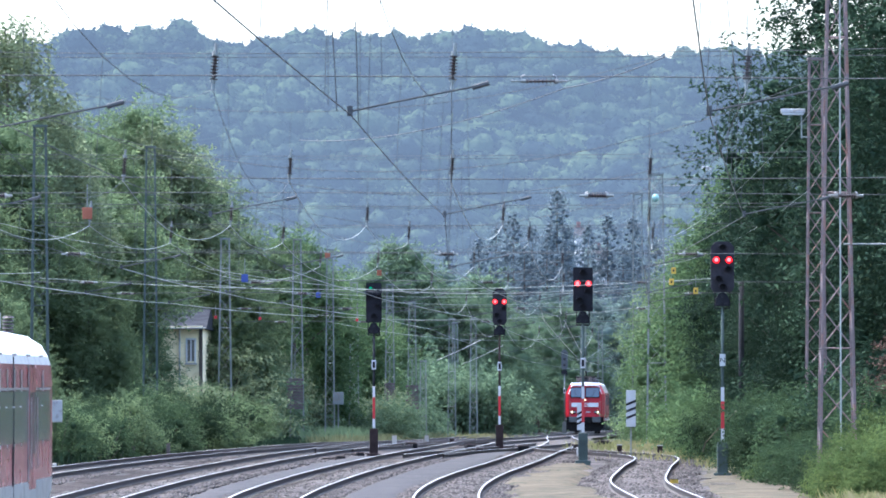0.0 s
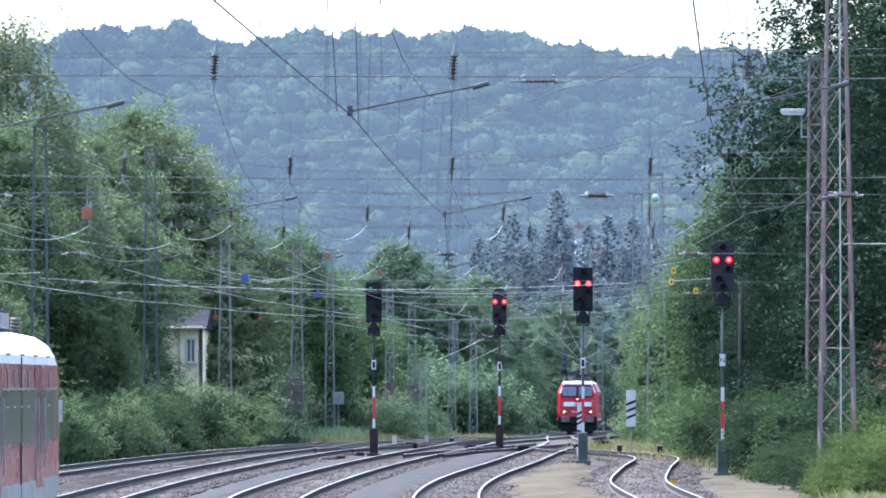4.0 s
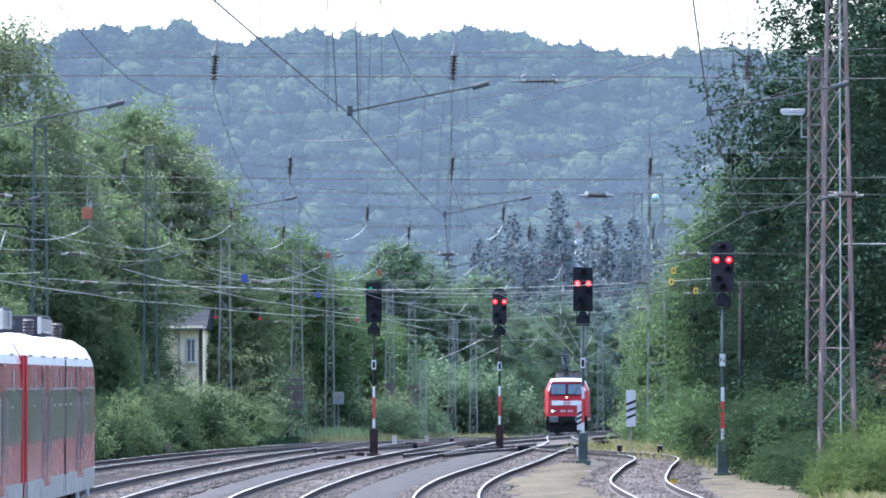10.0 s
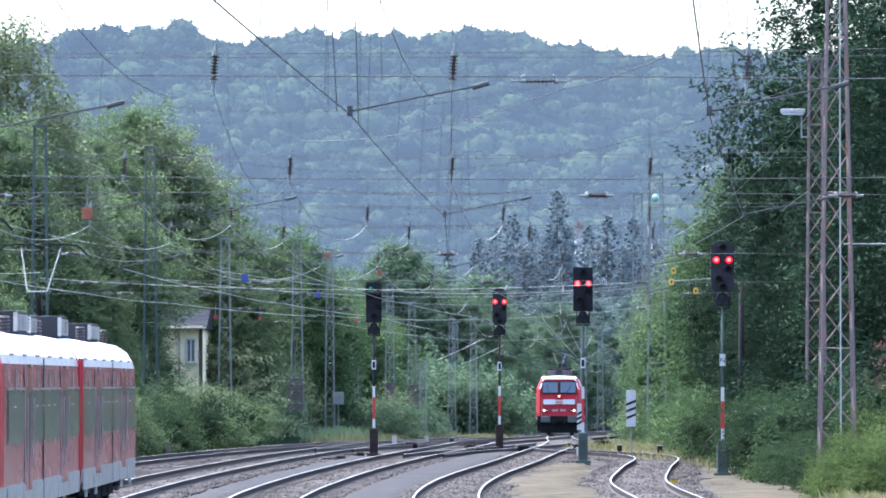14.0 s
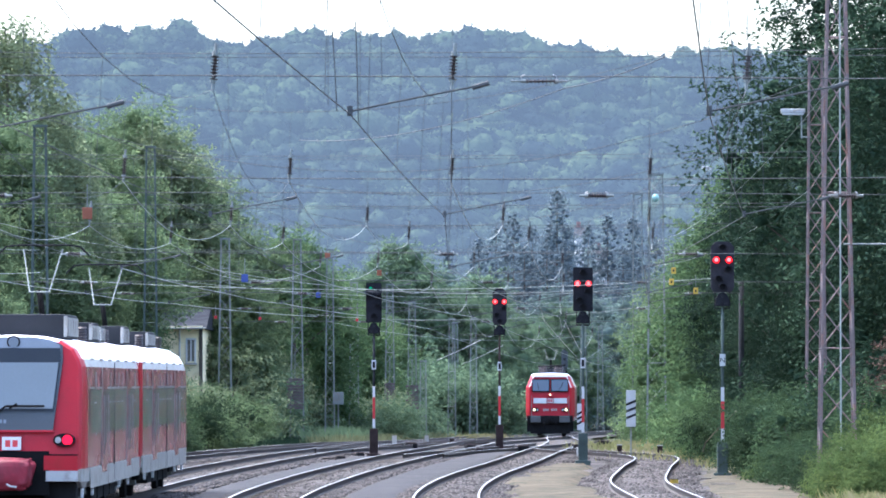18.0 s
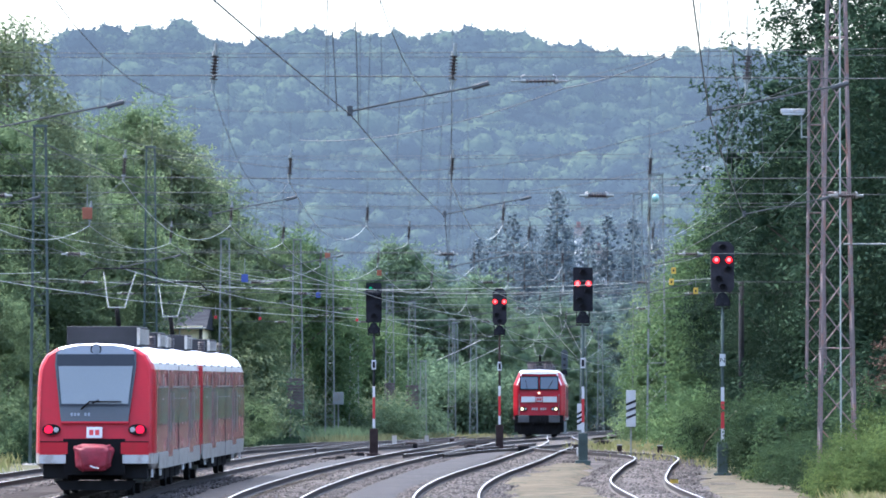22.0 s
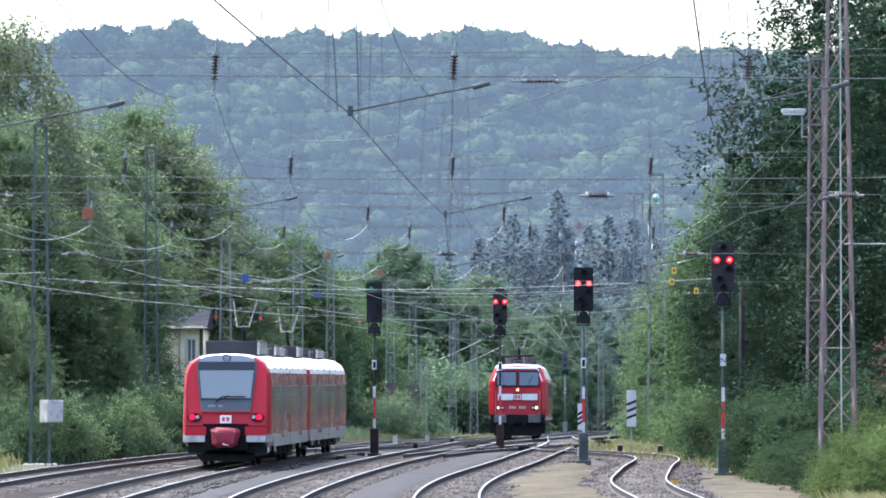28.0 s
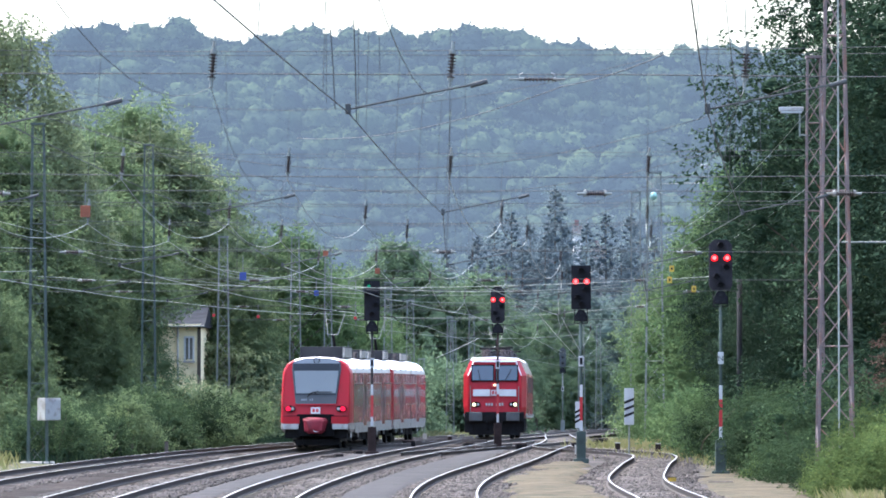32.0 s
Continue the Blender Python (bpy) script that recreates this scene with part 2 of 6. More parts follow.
def part(name, bm, material, parent, label="", smooth=False):
    """Link a bmesh as one mesh object under a thing or a part."""
    me = bpy.data.meshes.new(name)
    bm.to_mesh(me)
    bm.free()
    for m in (material if isinstance(material, (list, tuple)) else [material]):
        me.materials.append(M[m])
    if smooth:
        me.polygons.foreach_set("use_smooth", [True] * len(me.polygons))
    return obj(name, me, parent, label)


def thing(name, label, category, group="", kind="", at=None):
    ob = new(name)
    ob.empty_display_size = 0.2
    tagged(ob, label, category, group, kind)
    if at is not None:
        ob.matrix_basis = at
    return ob


def mesh_thing(name, bm, material, label, category, group="", kind="", smooth=False, at=None):
    ob = part(name, bm, material, None, "", smooth)
    tagged(ob, label, category, group, kind)
    if at is not None:
        ob.matrix_basis = at
    return ob


def boxes(*items, bevel=0.0):
    """A bmesh of boxes (x0, x1, y0, y1, z0, z1)."""
    bm = bmesh.new()
    for x0, x1, y0, y1, z0, z1 in items:
        bmesh.ops.create_cube(bm, size=1.0, matrix=Matrix.LocRotScale(((x0 + x1) / 2, (y0 + y1) / 2, (z0 + z1) / 2), None, (x1 - x0, y1 - y0, z1 - z0)))
    if bevel:
        bmesh.ops.bevel(bm, geom=bm.edges[:], offset=bevel, segments=2, affect="EDGES", profile=0.6)
    return bm


def rod(bm, a, b, r, r2=None, seg=6, caps=True):
    """A round rod from a to b."""
    a, b = Vector(a), Vector(b)
    d = b - a
    m = Matrix.Translation((a + b) / 2) @ d.to_track_quat("Z", "Y").to_matrix().to_4x4()
    bmesh.ops.create_cone(bm, cap_ends=caps, segments=seg, radius1=r, radius2=r if r2 is None else r2, depth=d.length, matrix=m)
    return bm


def rods(items, r, seg=6):
    bm = bmesh.new()
    for a, b in items:
        rod(bm, a, b, r, seg=seg)
    return bm


def tube(points, r, seg=5):
    """A round tube along points."""
    bm = bmesh.new()
    rings = []
    pts = [Vector(p) for p in points]
    for i, p in enumerate(pts):
        d = (pts[min(i + 1, len(pts) - 1)] - pts[max(i - 1, 0)]).normalized()
        q = d.to_track_quat("Z", "Y")
        rings.append([bm.verts.new(p + q @ Vector((r * math.cos(2 * math.pi * k / seg), r * math.sin(2 * math.pi * k / seg), 0))) for k in range(seg)])
    for a, b in zip(rings, rings[1:]):
        for k in range(seg):
            bm.faces.new((a[k], a[(k + 1) % seg], b[(k + 1) % seg], b[k]))
    bm.faces.new(rings[0][::-1])
    bm.faces.new(rings[-1])
    return bm


def prism(outline, y0, y1, axis="y"):
    """A solid whose outline (in x and z) is drawn out from y0 to y1."""
    bm = bmesh.new()
    a = [bm.verts.new((x, y0, z)) for x, z in outline]
    b = [bm.verts.new((x, y1, z)) for x, z in outline]
    bm.faces.new(a)
    bm.faces.new(b[::-1])
    n = len(outline)
    for i in range(n):
        bm.faces.new((a[i], b[i], b[(i + 1) % n], a[(i + 1) % n]))
    bmesh.ops.recalc_face_normals(bm, faces=bm.faces[:])
    return bm


def raw(name, verts, faces, material, parent=None, label="", smooth=False):
    """A mesh from arrays, all triangles or all quads."""
    verts, faces = np.asarray(verts, dtype=np.float32), np.asarray(faces, dtype=np.int32)
    me = bpy.data.meshes.new(name)
    n, k = faces.shape
    me.vertices.add(len(verts))
    me.vertices.foreach_set("co", verts.ravel())
    me.loops.add(n * k)
    me.loops.foreach_set("vertex_index", faces.ravel())
    me.polygons.add(n)
    me.polygons.foreach_set("loop_start", np.arange(0, n * k, k, dtype=np.int32))
    if smooth:
        me.polygons.foreach_set("use_smooth", np.ones(n, dtype=bool))
    me.update(calc_edges=True)
    me.validate()
    me.materials.append(M[material])
    return obj(name, me, parent, label)


def spline(points):
    """A smooth curve x(y) through a few plan points (y, x), straight past its ends."""
    ys = np.array([p[0] for p in points], float)
    xs = np.array([p[1] for p in points], float)
    n = len(ys)
    hh = np.diff(ys)
    A, r = np.eye(n), np.zeros(n)
    for i in range(1, n - 1):
        A[i, i - 1], A[i, i], A[i, i + 1] = hh[i - 1], 2 * (hh[i - 1] + hh[i]), hh[i]
        r[i] = 6 * ((xs[i + 1] - xs[i]) / hh[i] - (xs[i] - xs[i - 1]) / hh[i - 1])
    c = np.linalg.solve(A, r)

    def f(y):
        y = float(y)
        i = int(np.clip(np.searchsorted(ys, y) - 1, 0, n - 2))
        a, b, d = ys[i + 1] - y, y - ys[i], hh[i]
        if y < ys[0] or y > ys[-1]:
            e = 0 if y < ys[0] else n - 1
            s = (xs[1] - xs[0]) / hh[0] - hh[0] * c[1] / 6 if e == 0 else (xs[-1] - xs[-2]) / hh[-1] + hh[-1] * c[-2] / 6
            return xs[e] + s * (y - ys[e])
        return c[i] * a ** 3 / (6 * d) + c[i + 1] * b ** 3 / (6 * d) + (xs[i] / d - c[i] * d / 6) * a + (xs[i + 1] / d - c[i + 1] * d / 6) * b
    return f


# ---- plan ----
T1 = spline([(20, -14.4), (80, -13.7), (130, -12.75), (157, -12.05), (185, -10.5), (200, -9.3), (212, -8.1), (229, -5.9), (245, -3.7), (262, -1.6)])
T2 = spline([(20, -9.2), (57, -8.6), (95, -8.25), (124, -8.12), (149, -7.65), (170, -6.9), (192, -5.88), (208, -4.88), (227, -3.34), (260, -0.92), (300, 0.97), (349, 3.3), (390, 5.5), (450, 9.8), (560, 21), (700, 44)])
T3 = spline([(20, -5.4), (57, -4.75), (92, -3.95), (123, -4.02), (146, -3.5), (171, -2.5), (198, -0.98), (227, 0.95), (258, 2.75), (300, 5.1), (349, 7.6), (390, 9.7), (450, 14), (560, 25.5), (700, 48)])
T4 = spline([(20, -2.3), (57, -0.95), (92, 0.15), (124, 0.07), (145, 0.52), (161, 1.27), (179, 2.31), (212, 4.05), (227, 4.9), (250, 5.65), (280, 6.2), (310, 6.75), (345, 7.5)])
T5 = spline([(20, 0.8), (57, 2.95), (92, 5.2), (110, 5.27), (122, 5.22), (133, 5.15), (145, 5.28), (159, 5.9), (175, 6.75), (186, 7.4), (195, 7.5), (203, 6.6), (211, 5.0), (217, 4.4)])


def gz(y):
    """Height of the rail tops: level near the camera, then slowly falling."""
    return -0.0073 * max(0.0, min(y, 640) - 238)


def place(path, y, off=0.0, z=0.0):
    d = path(y + 0.5) - path(y - 0.5)
    s = math.hypot(d, 1)
    return Vector((path(y) + off / s, y - off * d / s, gz(y) + z))


# ---- ground and tracks ----
def strip(name, left, right, y0, y1, z, material, label, category, rough=0.0, step=2.0, cross=4, seed=0):
    """A strip of ground between two plan curves."""
    ys = np.arange(y0, y1 + step, step)
    verts = []
    for y in ys:
        a, b = left(y), right(y)
        for k in range(cross + 1):
            x = a + (b - a) * k / cross
            n = noise.noise(Vector((x * 0.8 + seed, y * 0.35, 0.3))) * rough
            drop = 0.11 if (k in (0, cross) or y < ys[2] or y > ys[-3]) and z > -0.18 else 0.0
            verts.append((x, y, gz(y) + z + n - drop))
    n = len(ys)
    faces = [(i * (cross + 1) + k, i * (cross + 1) + k + 1, (i + 1) * (cross + 1) + k + 1, (i + 1) * (cross + 1) + k) for i in range(n - 1) for k in range(cross)]
    ob = raw(name, verts, faces, material, smooth=True)
    return tagged(ob, label, category, kind="structure")


def ground_sheet():
    ys = np.concatenate([np.arange(-60, 320, 4.0), np.arange(320, 700, 20), np.array([760, 900, 1100, 1400, 2000, 3000, 4200])])
    xs = np.concatenate([np.array([-2500, -1200, -500, -200, -100, -60]), np.arange(-45, 46, 3.0), np.array([60, 100, 200, 500, 1200, 2500])])
    verts = []
    for y in ys:
        for x in xs:
            n = noise.noise(Vector((x * 0.15, y * 0.15, 0))) * 0.18 if abs(x) < 100 else 0
            edge = T1(y) - 2.6 if y < 250 else T2(y) - 2.6
            bank = 0.0
            if x < edge - 1.5:
                bank = min(0.25, (edge - 1.5 - x) * 0.12)
            verts.append((x, y, gz(y) - 0.42 + n * 0.6 + bank))
    w = len(xs)
    faces = [(i * w + k, i * w + k + 1, (i + 1) * w + k + 1, (i + 1) * w + k) for i in range(len(ys) - 1) for k in range(w - 1)]
    tagged(raw("ground", verts, faces, "earth", smooth=True), "dark earthy ground with grass beside the railway", "ground", kind="structure")


ground_sheet()
strip("ballast_bed", lambda y: min(T1(y), T2(y)) - 2.3, lambda y: max(T4(y), T3(y)) + (2.1 if y < 260 else 1.9), -50, 620, -0.19, "ballast", "dark grey crushed stone ballast under the tracks", "ballast", 0.05, 1.0, 44, 3)
strip("ballast_siding", lambda y: T5(y) - 1.7, lambda y: T5(y) + 1.9, -50, 214, -0.185, "ballast", "dark crushed stone ballast under the curved siding", "ballast", 0.05, 1.0, 8, 8)
strip("ballast_turnout", lambda y: T4(y) + 1.4, lambda y: T5(min(y, 214)) + 1.7, 172, 222, -0.21, "ballast", "dark crushed stone ballast between siding and turnout", "ballast", 0.04, 1.0, 8, 21)
strip("walkway_a", lambda y: T3(y) + 1.35, lambda y: T4(y) - 1.15 - max(0, (y - 190) * 0.012), 60, 236, -0.115, "asphalt", "smooth dark asphalt walkway between two tracks", "walkway", 0.015, 2.0, 6, 5)
strip("walkway_b", lambda y: T2(y) + 1.75, lambda y: T3(y) - 1.35, 60, 205, -0.125, "asphalt", "worn asphalt walkway between two tracks", "walkway", 0.02, 2.0, 6, 7)
ragged = lambda y, k: 0.7 * noise.noise(Vector((y * 0.22, k, 0))) + 0.35 * noise.noise(Vector((y * 0.7, k, 4)))
strip("sand_patch", lambda y: T4(y) + 1.3 + ragged(y, 1.5), lambda y: T5(y) - 1.5 + ragged(y, 7.5) - max(0, (y - 150) * 0.018), 60, 186, -0.11, "sand", "pale trodden sandy ground between the tracks", "sand", 0.03, 1.5, 8, 9)
strip("sand_path", lambda y: T5(min(y, 190)) + 1.75 + ragged(y, 12.5), lambda y: T5(min(y, 190)) + 4.6 + 0.9 * math.sin(y * 0.09) - max(0, (y - 140) * 0.012), 40, 188, -0.15, "sand", "pale sandy path beside the siding", "path", 0.05, 1.5, 8, 11)
strip("far_verge", lambda y: T4(min(y, 300)) + 1.6, lambda y: T4(min(y, 300)) + 8.0, 200, 262, -0.16, "sand", "dry sandy verge behind the turnout", "verge", 0.08, 2.0, 8, 13)
strip("ballast_outer", lambda y: T1(y) - 2.2, lambda y: T2(y) - 1.5 - 0.3 * math.sin(y * 0.15), 40, 214, -0.172, "ballast_brown", "brown rust-stained ballast under the outer track", "ballast", 0.05, 1.0, 20, 31)
strip("left_path", lambda y: T1(y) + 1.7, lambda y: T1(y) + 2.4 + 0.4 * math.sin(y * 0.2), 108, 124, -0.13, "sand", "pale gravel path between two tracks", "path", 0.03, 1.5, 5, 15)


def sweep(name, path, offset, y0, y1, parent, cant=0.0, label=""):
    """One rail along a plan curve: rusty foot and web, polished running surface."""
    half = [(-0.07, -0.165), (-0.07, -0.15), (-0.012, -0.13), (-0.012, -0.045), (-0.036, -0.032), (-0.036, -0.004)]
    prof = half + [(-0.015, 0.0), (0.015, 0.0)] + [(-x, z) for x, z in half[::-1]]
    ys = np.arange(y0, y1 + 0.01, 1.5 if y1 < 300 else 2.0)
    bm = bmesh.new()
    rings = []
    for y in ys:
        rings.append([bm.verts.new(place(path, y, offset + px, pz + cant)) for px, pz in prof])
    for a, b in zip(rings, rings[1:]):
        for k in range(len(prof) - 1):
            bm.faces.new((a[k], a[k + 1], b[k + 1], b[k])).material_index = 1 if k == 6 else 0
    bm.faces.new(rings[0])
    bm.faces.new(rings[-1][::-1])
    bmesh.ops.recalc_face_normals(bm, faces=bm.faces[:])
    return part(name, bm, ("rail_side", "rail_top"), parent, label)


def track(name, path, y0, y1, label, cant=0.0):
    tr = thing(name, label, "railway track", "tracks", "structure")
    sweep("rail", path, -0.755, y0, y1, tr, cant)
    sweep("rail", path, 0.755, y0, y1, tr)
    v, f = [], []
    rnd = random.Random(len(name) + int(y1))
    for y in np.arange(max(y0, 90), min(y1, 330), 0.63):
        c = place(path, y)
        d = (place(path, y + 0.5) - place(path, y - 0.5)).normalized()
        s = Vector((d.y, -d.x, 0))
        ln, wd, z1 = 1.28 + rnd.uniform(-0.03, 0.05), 0.125, c.z - 0.16 + rnd.uniform(-0.012, 0.006)
        i = len(v)
        for zz in (z1 - 0.14, z1):
            for a, b in ((-1, -1), (1, -1), (1, 1), (-1, 1)):
                p = c + s * (a * ln) + d * (b * wd)
                v.append((p.x, p.y, zz))
        f += [(i + 4, i + 5, i + 6, i + 7), (i, i + 1, i + 5, i + 4), (i + 1, i + 2, i + 6, i + 5), (i + 2, i + 3, i + 7, i + 6), (i + 3, i, i + 4, i + 7)]
    sl = raw("sleepers", v, f, "sleeper", tr, "weathered sleepers sunk in ballast")
    sl["kind"] = "stuff"
    return tr


track("track_1", T1, -40, 262, "outer railway track with rusty rails, joining its neighbour")
track("track_2", T2, -40, 640, "main railway track curving away through ballast", 0.03)
track("track_3", T3, -40, 640, "main railway track with worn shiny rails", 0.07)
track("track_4", T4, -40, 345, "railway track curving beside the sandy patch")
track("track_5", T5, -40, 217, "siding track with a sharp bend into a turnout")
LINK_A = spline([(196, -0.95 + 0.0), (206, 0.2), (216, 1.8), (226, 3.6), (238, 5.1)])
LINK_B = spline([(212, -4.6), (222, -3.2), (233, -1.2), (245, 1.6)])
track("turnout_a", LINK_A, 198, 236, "turnout rails linking two tracks")
track("turnout_b", LINK_B, 214, 244, "turnout rails linking the two main tracks")


# ---- far hill ----
def crown_shape(seed, sub=2, rough=1.0):
    """A tree crown of unit size: a dome of rounded lobes, open below."""
    rnd = random.Random(seed)
    bm = bmesh.new()
    bmesh.ops.create_icosphere(bm, subdivisions=sub, radius=1.0)
    lobes = [Vector((rnd.uniform(-1, 1), rnd.uniform(-1, 1), rnd.uniform(-0.2, 1))).normalized() for _ in range(8)]
    for v in bm.verts:
        near = max(0.0, max(v.co.dot(q) for q in lobes))
        v.co *= 0.66 + 0.42 * rough * near ** 5 + 0.22 * rough * noise.noise(v.co * 3.4 + Vector((0, seed * 5.1, 0)))
    bmesh.ops.delete(bm, geom=[v for v in bm.verts if v.co.z < -0.3], context="VERTS")
    bmesh.ops.triangulate(bm, faces=bm.faces[:])
    bm.normal_update()
    bm.verts.index_update()
    out = (np.array([v.co[:] for v in bm.verts]), np.array([[v.index for v in f.verts] for f in bm.faces]), np.array([v.normal[:] for v in bm.verts]))
    bm.free()
    return out


# the ridge line: plan x and height of its tree tops
RIDGE = spline([(-190, 124), (-153, 128.5), (-117, 132.6), (-87, 133.8), (-74, 128.6), (-60, 131.8), (-24, 131.8), (0, 133.6), (29, 132.2), (47, 128.2), (62, 128.6), (71, 125.4), (84, 126.0), (120, 124)])


def hill_height(x, y):
    """A wooded ridge that closes the valley."""
    u = min(1.0, max(0.0, (y - 950) / 1050))
    s = u * u * (3 - 2 * u)
    ridge = RIDGE(max(-190, min(120, x))) - 10.5
    fold = 7 * math.sin(y * 0.012 + x * 0.006) + 11 * noise.noise(Vector((x * 0.026, y * 0.010, 5.0))) + 4 * noise.noise(Vector((x * 0.06, y * 0.02, 1.0)))
    return -3 + s * ridge + fold * u * (1 - s ** 5)


def hill():
    rnd = np.random.RandomState(5)
    shapes = [crown_shape(i, 2) for i in range(24)]
    round_tops = [crown_shape(40 + i, 2, 0.35) for i in range(10)]
    vs, fs, base = [], [], 0
    y, row = 1060.0, 0
    while y < 2075:
        half = y * 0.09 + 15
        crest = y > 1985
        gap = 6.0 if crest else 8.5
        x = -half + (row % 2) * gap / 2
        while x < half:
            px, py = x + rnd.uniform(-3, 3), y + rnd.uniform(-5, 5)
            r = rnd.uniform(1.6, 4.6) if crest else rnd.uniform(2.4, 4.8) if rnd.rand() < 0.55 else rnd.uniform(4.5, 7.6)
            v, f, nr = round_tops[rnd.randint(10)] if crest else shapes[rnd.randint(24)]
            a = rnd.uniform(0, 6.28)
            turn = np.array([[math.cos(a), -math.sin(a), 0], [math.sin(a), math.cos(a), 0], [0, 0, 1]])
            tall = rnd.uniform(0.75, 1.15)
            mid = np.array([px, py, hill_height(px, py) + (rnd.uniform(0.5, 4.5) if crest else rnd.uniform(0.0, 6.0))])
            sc = r * np.array([1, 1, tall])
            skin = (v @ turn.T) * sc + mid
            vs.append(skin)
            fs.append(f + base)
            base += len(v)
            # small leaf masses lying on the crown
            k = int(r * (46 if not crest else 70))
            pick = rnd.randint(len(v), size=k)
            d = nr[pick] @ turn.T + rnd.normal(scale=0.5, size=(k, 3))
            d /= np.linalg.norm(d, axis=1)[:, None]
            tip = skin[pick] + rnd.normal(scale=0.3, size=(k, 3)) + d * rnd.uniform(0.0, 0.55, (k, 1))
            t1 = np.cross(d, rnd.normal(size=(k, 3)))
            t1 /= np.linalg.norm(t1, axis=1)[:, None]
            t2 = np.cross(d, t1)
            ln = rnd.uniform(0.3, 0.62, (k, 1))
            vs.append(np.stack([tip + t1 * ln, tip - t1 * ln * 0.6 + t2 * ln * 0.9, tip - t1 * ln * 0.6 - t2 * ln * 0.9], axis=1).reshape(-1, 3))
            fs.append(np.arange(k * 3).reshape(-1, 3) + base)
            base += k * 3
            x += gap * rnd.uniform(0.75, 1.25)
        y += 9.0 if crest else 12.5
        row += 1
    # sparse twigs standing out along the crest
    for _ in range(5200):
        px, py = rnd.uniform(-200, 130), rnd.uniform(1995, 2070)
        c = np.array([px, py, hill_height(px, py) + 3.0 + 6.0 * rnd.rand() ** 1.5])
        vs.append(c + rnd.normal(size=(3, 3)) * 0.34)
        fs.append(np.array([[0, 1, 2]]) + base)
        base += 3
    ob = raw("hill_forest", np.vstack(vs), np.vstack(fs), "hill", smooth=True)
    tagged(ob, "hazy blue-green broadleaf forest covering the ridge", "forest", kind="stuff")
    gx = np.concatenate([np.array([-1800, -900, -450]), np.arange(-320, 321, 20), np.array([450, 900, 1800])])
    gy = np.arange(900, 2300, 20)
    v = [(x, y, hill_height(max(-330, min(330, x)), min(y, 2060)) - 0.4) for y in gy for x in gx]
    w = len(gx)
    f = [(i * w + k, i * w + k + 1, (i + 1) * w + k + 1, (i + 1) * w + k) for i in range(len(gy) - 1) for k in range(w - 1)]
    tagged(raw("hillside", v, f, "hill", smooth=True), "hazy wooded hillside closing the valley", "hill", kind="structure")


hill()


# ---- plants ----
def cores():
    """Low lumpy balls of unit size that fill the inside of leaf clumps."""
    out = []
    for seed in range(5):
        bm = bmesh.new()
        bmesh.ops.create_icosphere(bm, subdivisions=2, radius=1.0)
        for v in bm.verts:
            v.co *= 0.85 + 0.5 * noise.noise(v.co * 1.9 + Vector((seed * 3.7, 0, 0))) + 0.3 * noise.noise(v.co * 4.5)
        bm.verts.index_update()
        out.append((np.array([v.co[:] for v in bm.verts]), np.array([[v.index for v in f.verts] for f in bm.faces])))
        bm.free()
    return out


CORES = cores()


def leaves(rnd, centers, radii, count, size, droop=0.25, squash=0.8, per=7, core=0.40, inner=0.3):
    """Feathery sprays of leaflets in the shells of clumps, round a lumpy leafy core: arrays of verts and triangles."""
    c = np.asarray(centers)
    r = np.asarray(radii)
    w = r ** 2
    n = count // per
    idx = rnd.choice(len(c), n, p=w / w.sum())
    d = rnd.normal(size=(n, 3))
    d[:, 2] += 0.25
    d /= np.linalg.norm(d, axis=1)[:, None]
    rad = r[idx] * (inner + (1 - inner) * rnd.rand(n) ** 0.6)
    p = c[idx] + d * rad[:, None] * np.array([1, 1, squash])
    t = d * np.array([1, 1, 0.5]) + rnd.normal(scale=0.45, size=(n, 3))
    t[:, 2] -= droop
    t /= np.linalg.norm(t, axis=1)[:, None]
    up = d * 0.7 + rnd.normal(scale=0.3, size=(n, 3)) + np.array([0, 0, 0.7])
    s = np.cross(up, t)
    s /= np.linalg.norm(s, axis=1)[:, None] + 1e-9
    ln = size * rnd.uniform(0.65, 1.35, n)
    k = np.arange(per + 1)
    bend = -0.03 * k ** 1.6
    axis = p[:, None, :] + t[:, None, :] * (k * 0.8)[None, :, None] * ln[:, None, None]
    axis[:, :, 2] += bend[None, :] * ln[:, None]
    side = np.where(np.arange(per) % 2, 1.0, -1.0)[None, :] * (1.3 - 0.5 * np.arange(per) / per)[None, :] * rnd.uniform(0.7, 1.25, (n, per))
    tip = (axis[:, :-1] + axis[:, 1:]) / 2 + (s[:, None, :] * side[:, :, None] + t[:, None, :] * 0.4) * ln[:, None, None]
    tip += rnd.normal(scale=0.3, size=tip.shape) * ln[:, None, None]
    verts = np.concatenate([axis, tip], axis=1)
    m = 2 * per + 1
    f = np.stack([np.arange(per), np.arange(per) + 1, np.arange(per) + per + 1], axis=1)
    faces = (f[None] + (np.arange(n) * m)[:, None, None]).reshape(-1, 3)
    vs, fs, base = [verts.reshape(-1, 3)], [faces], n * m
    if core:
        for q, rr in zip(c, r):
            v, g = CORES[rnd.randint(5)]
            vs.append(v * rr * core * np.array([1, 1, squash]) + q)
            fs.append(g + base)
            base += len(v)
    return np.vstack(vs), np.vstack(fs)


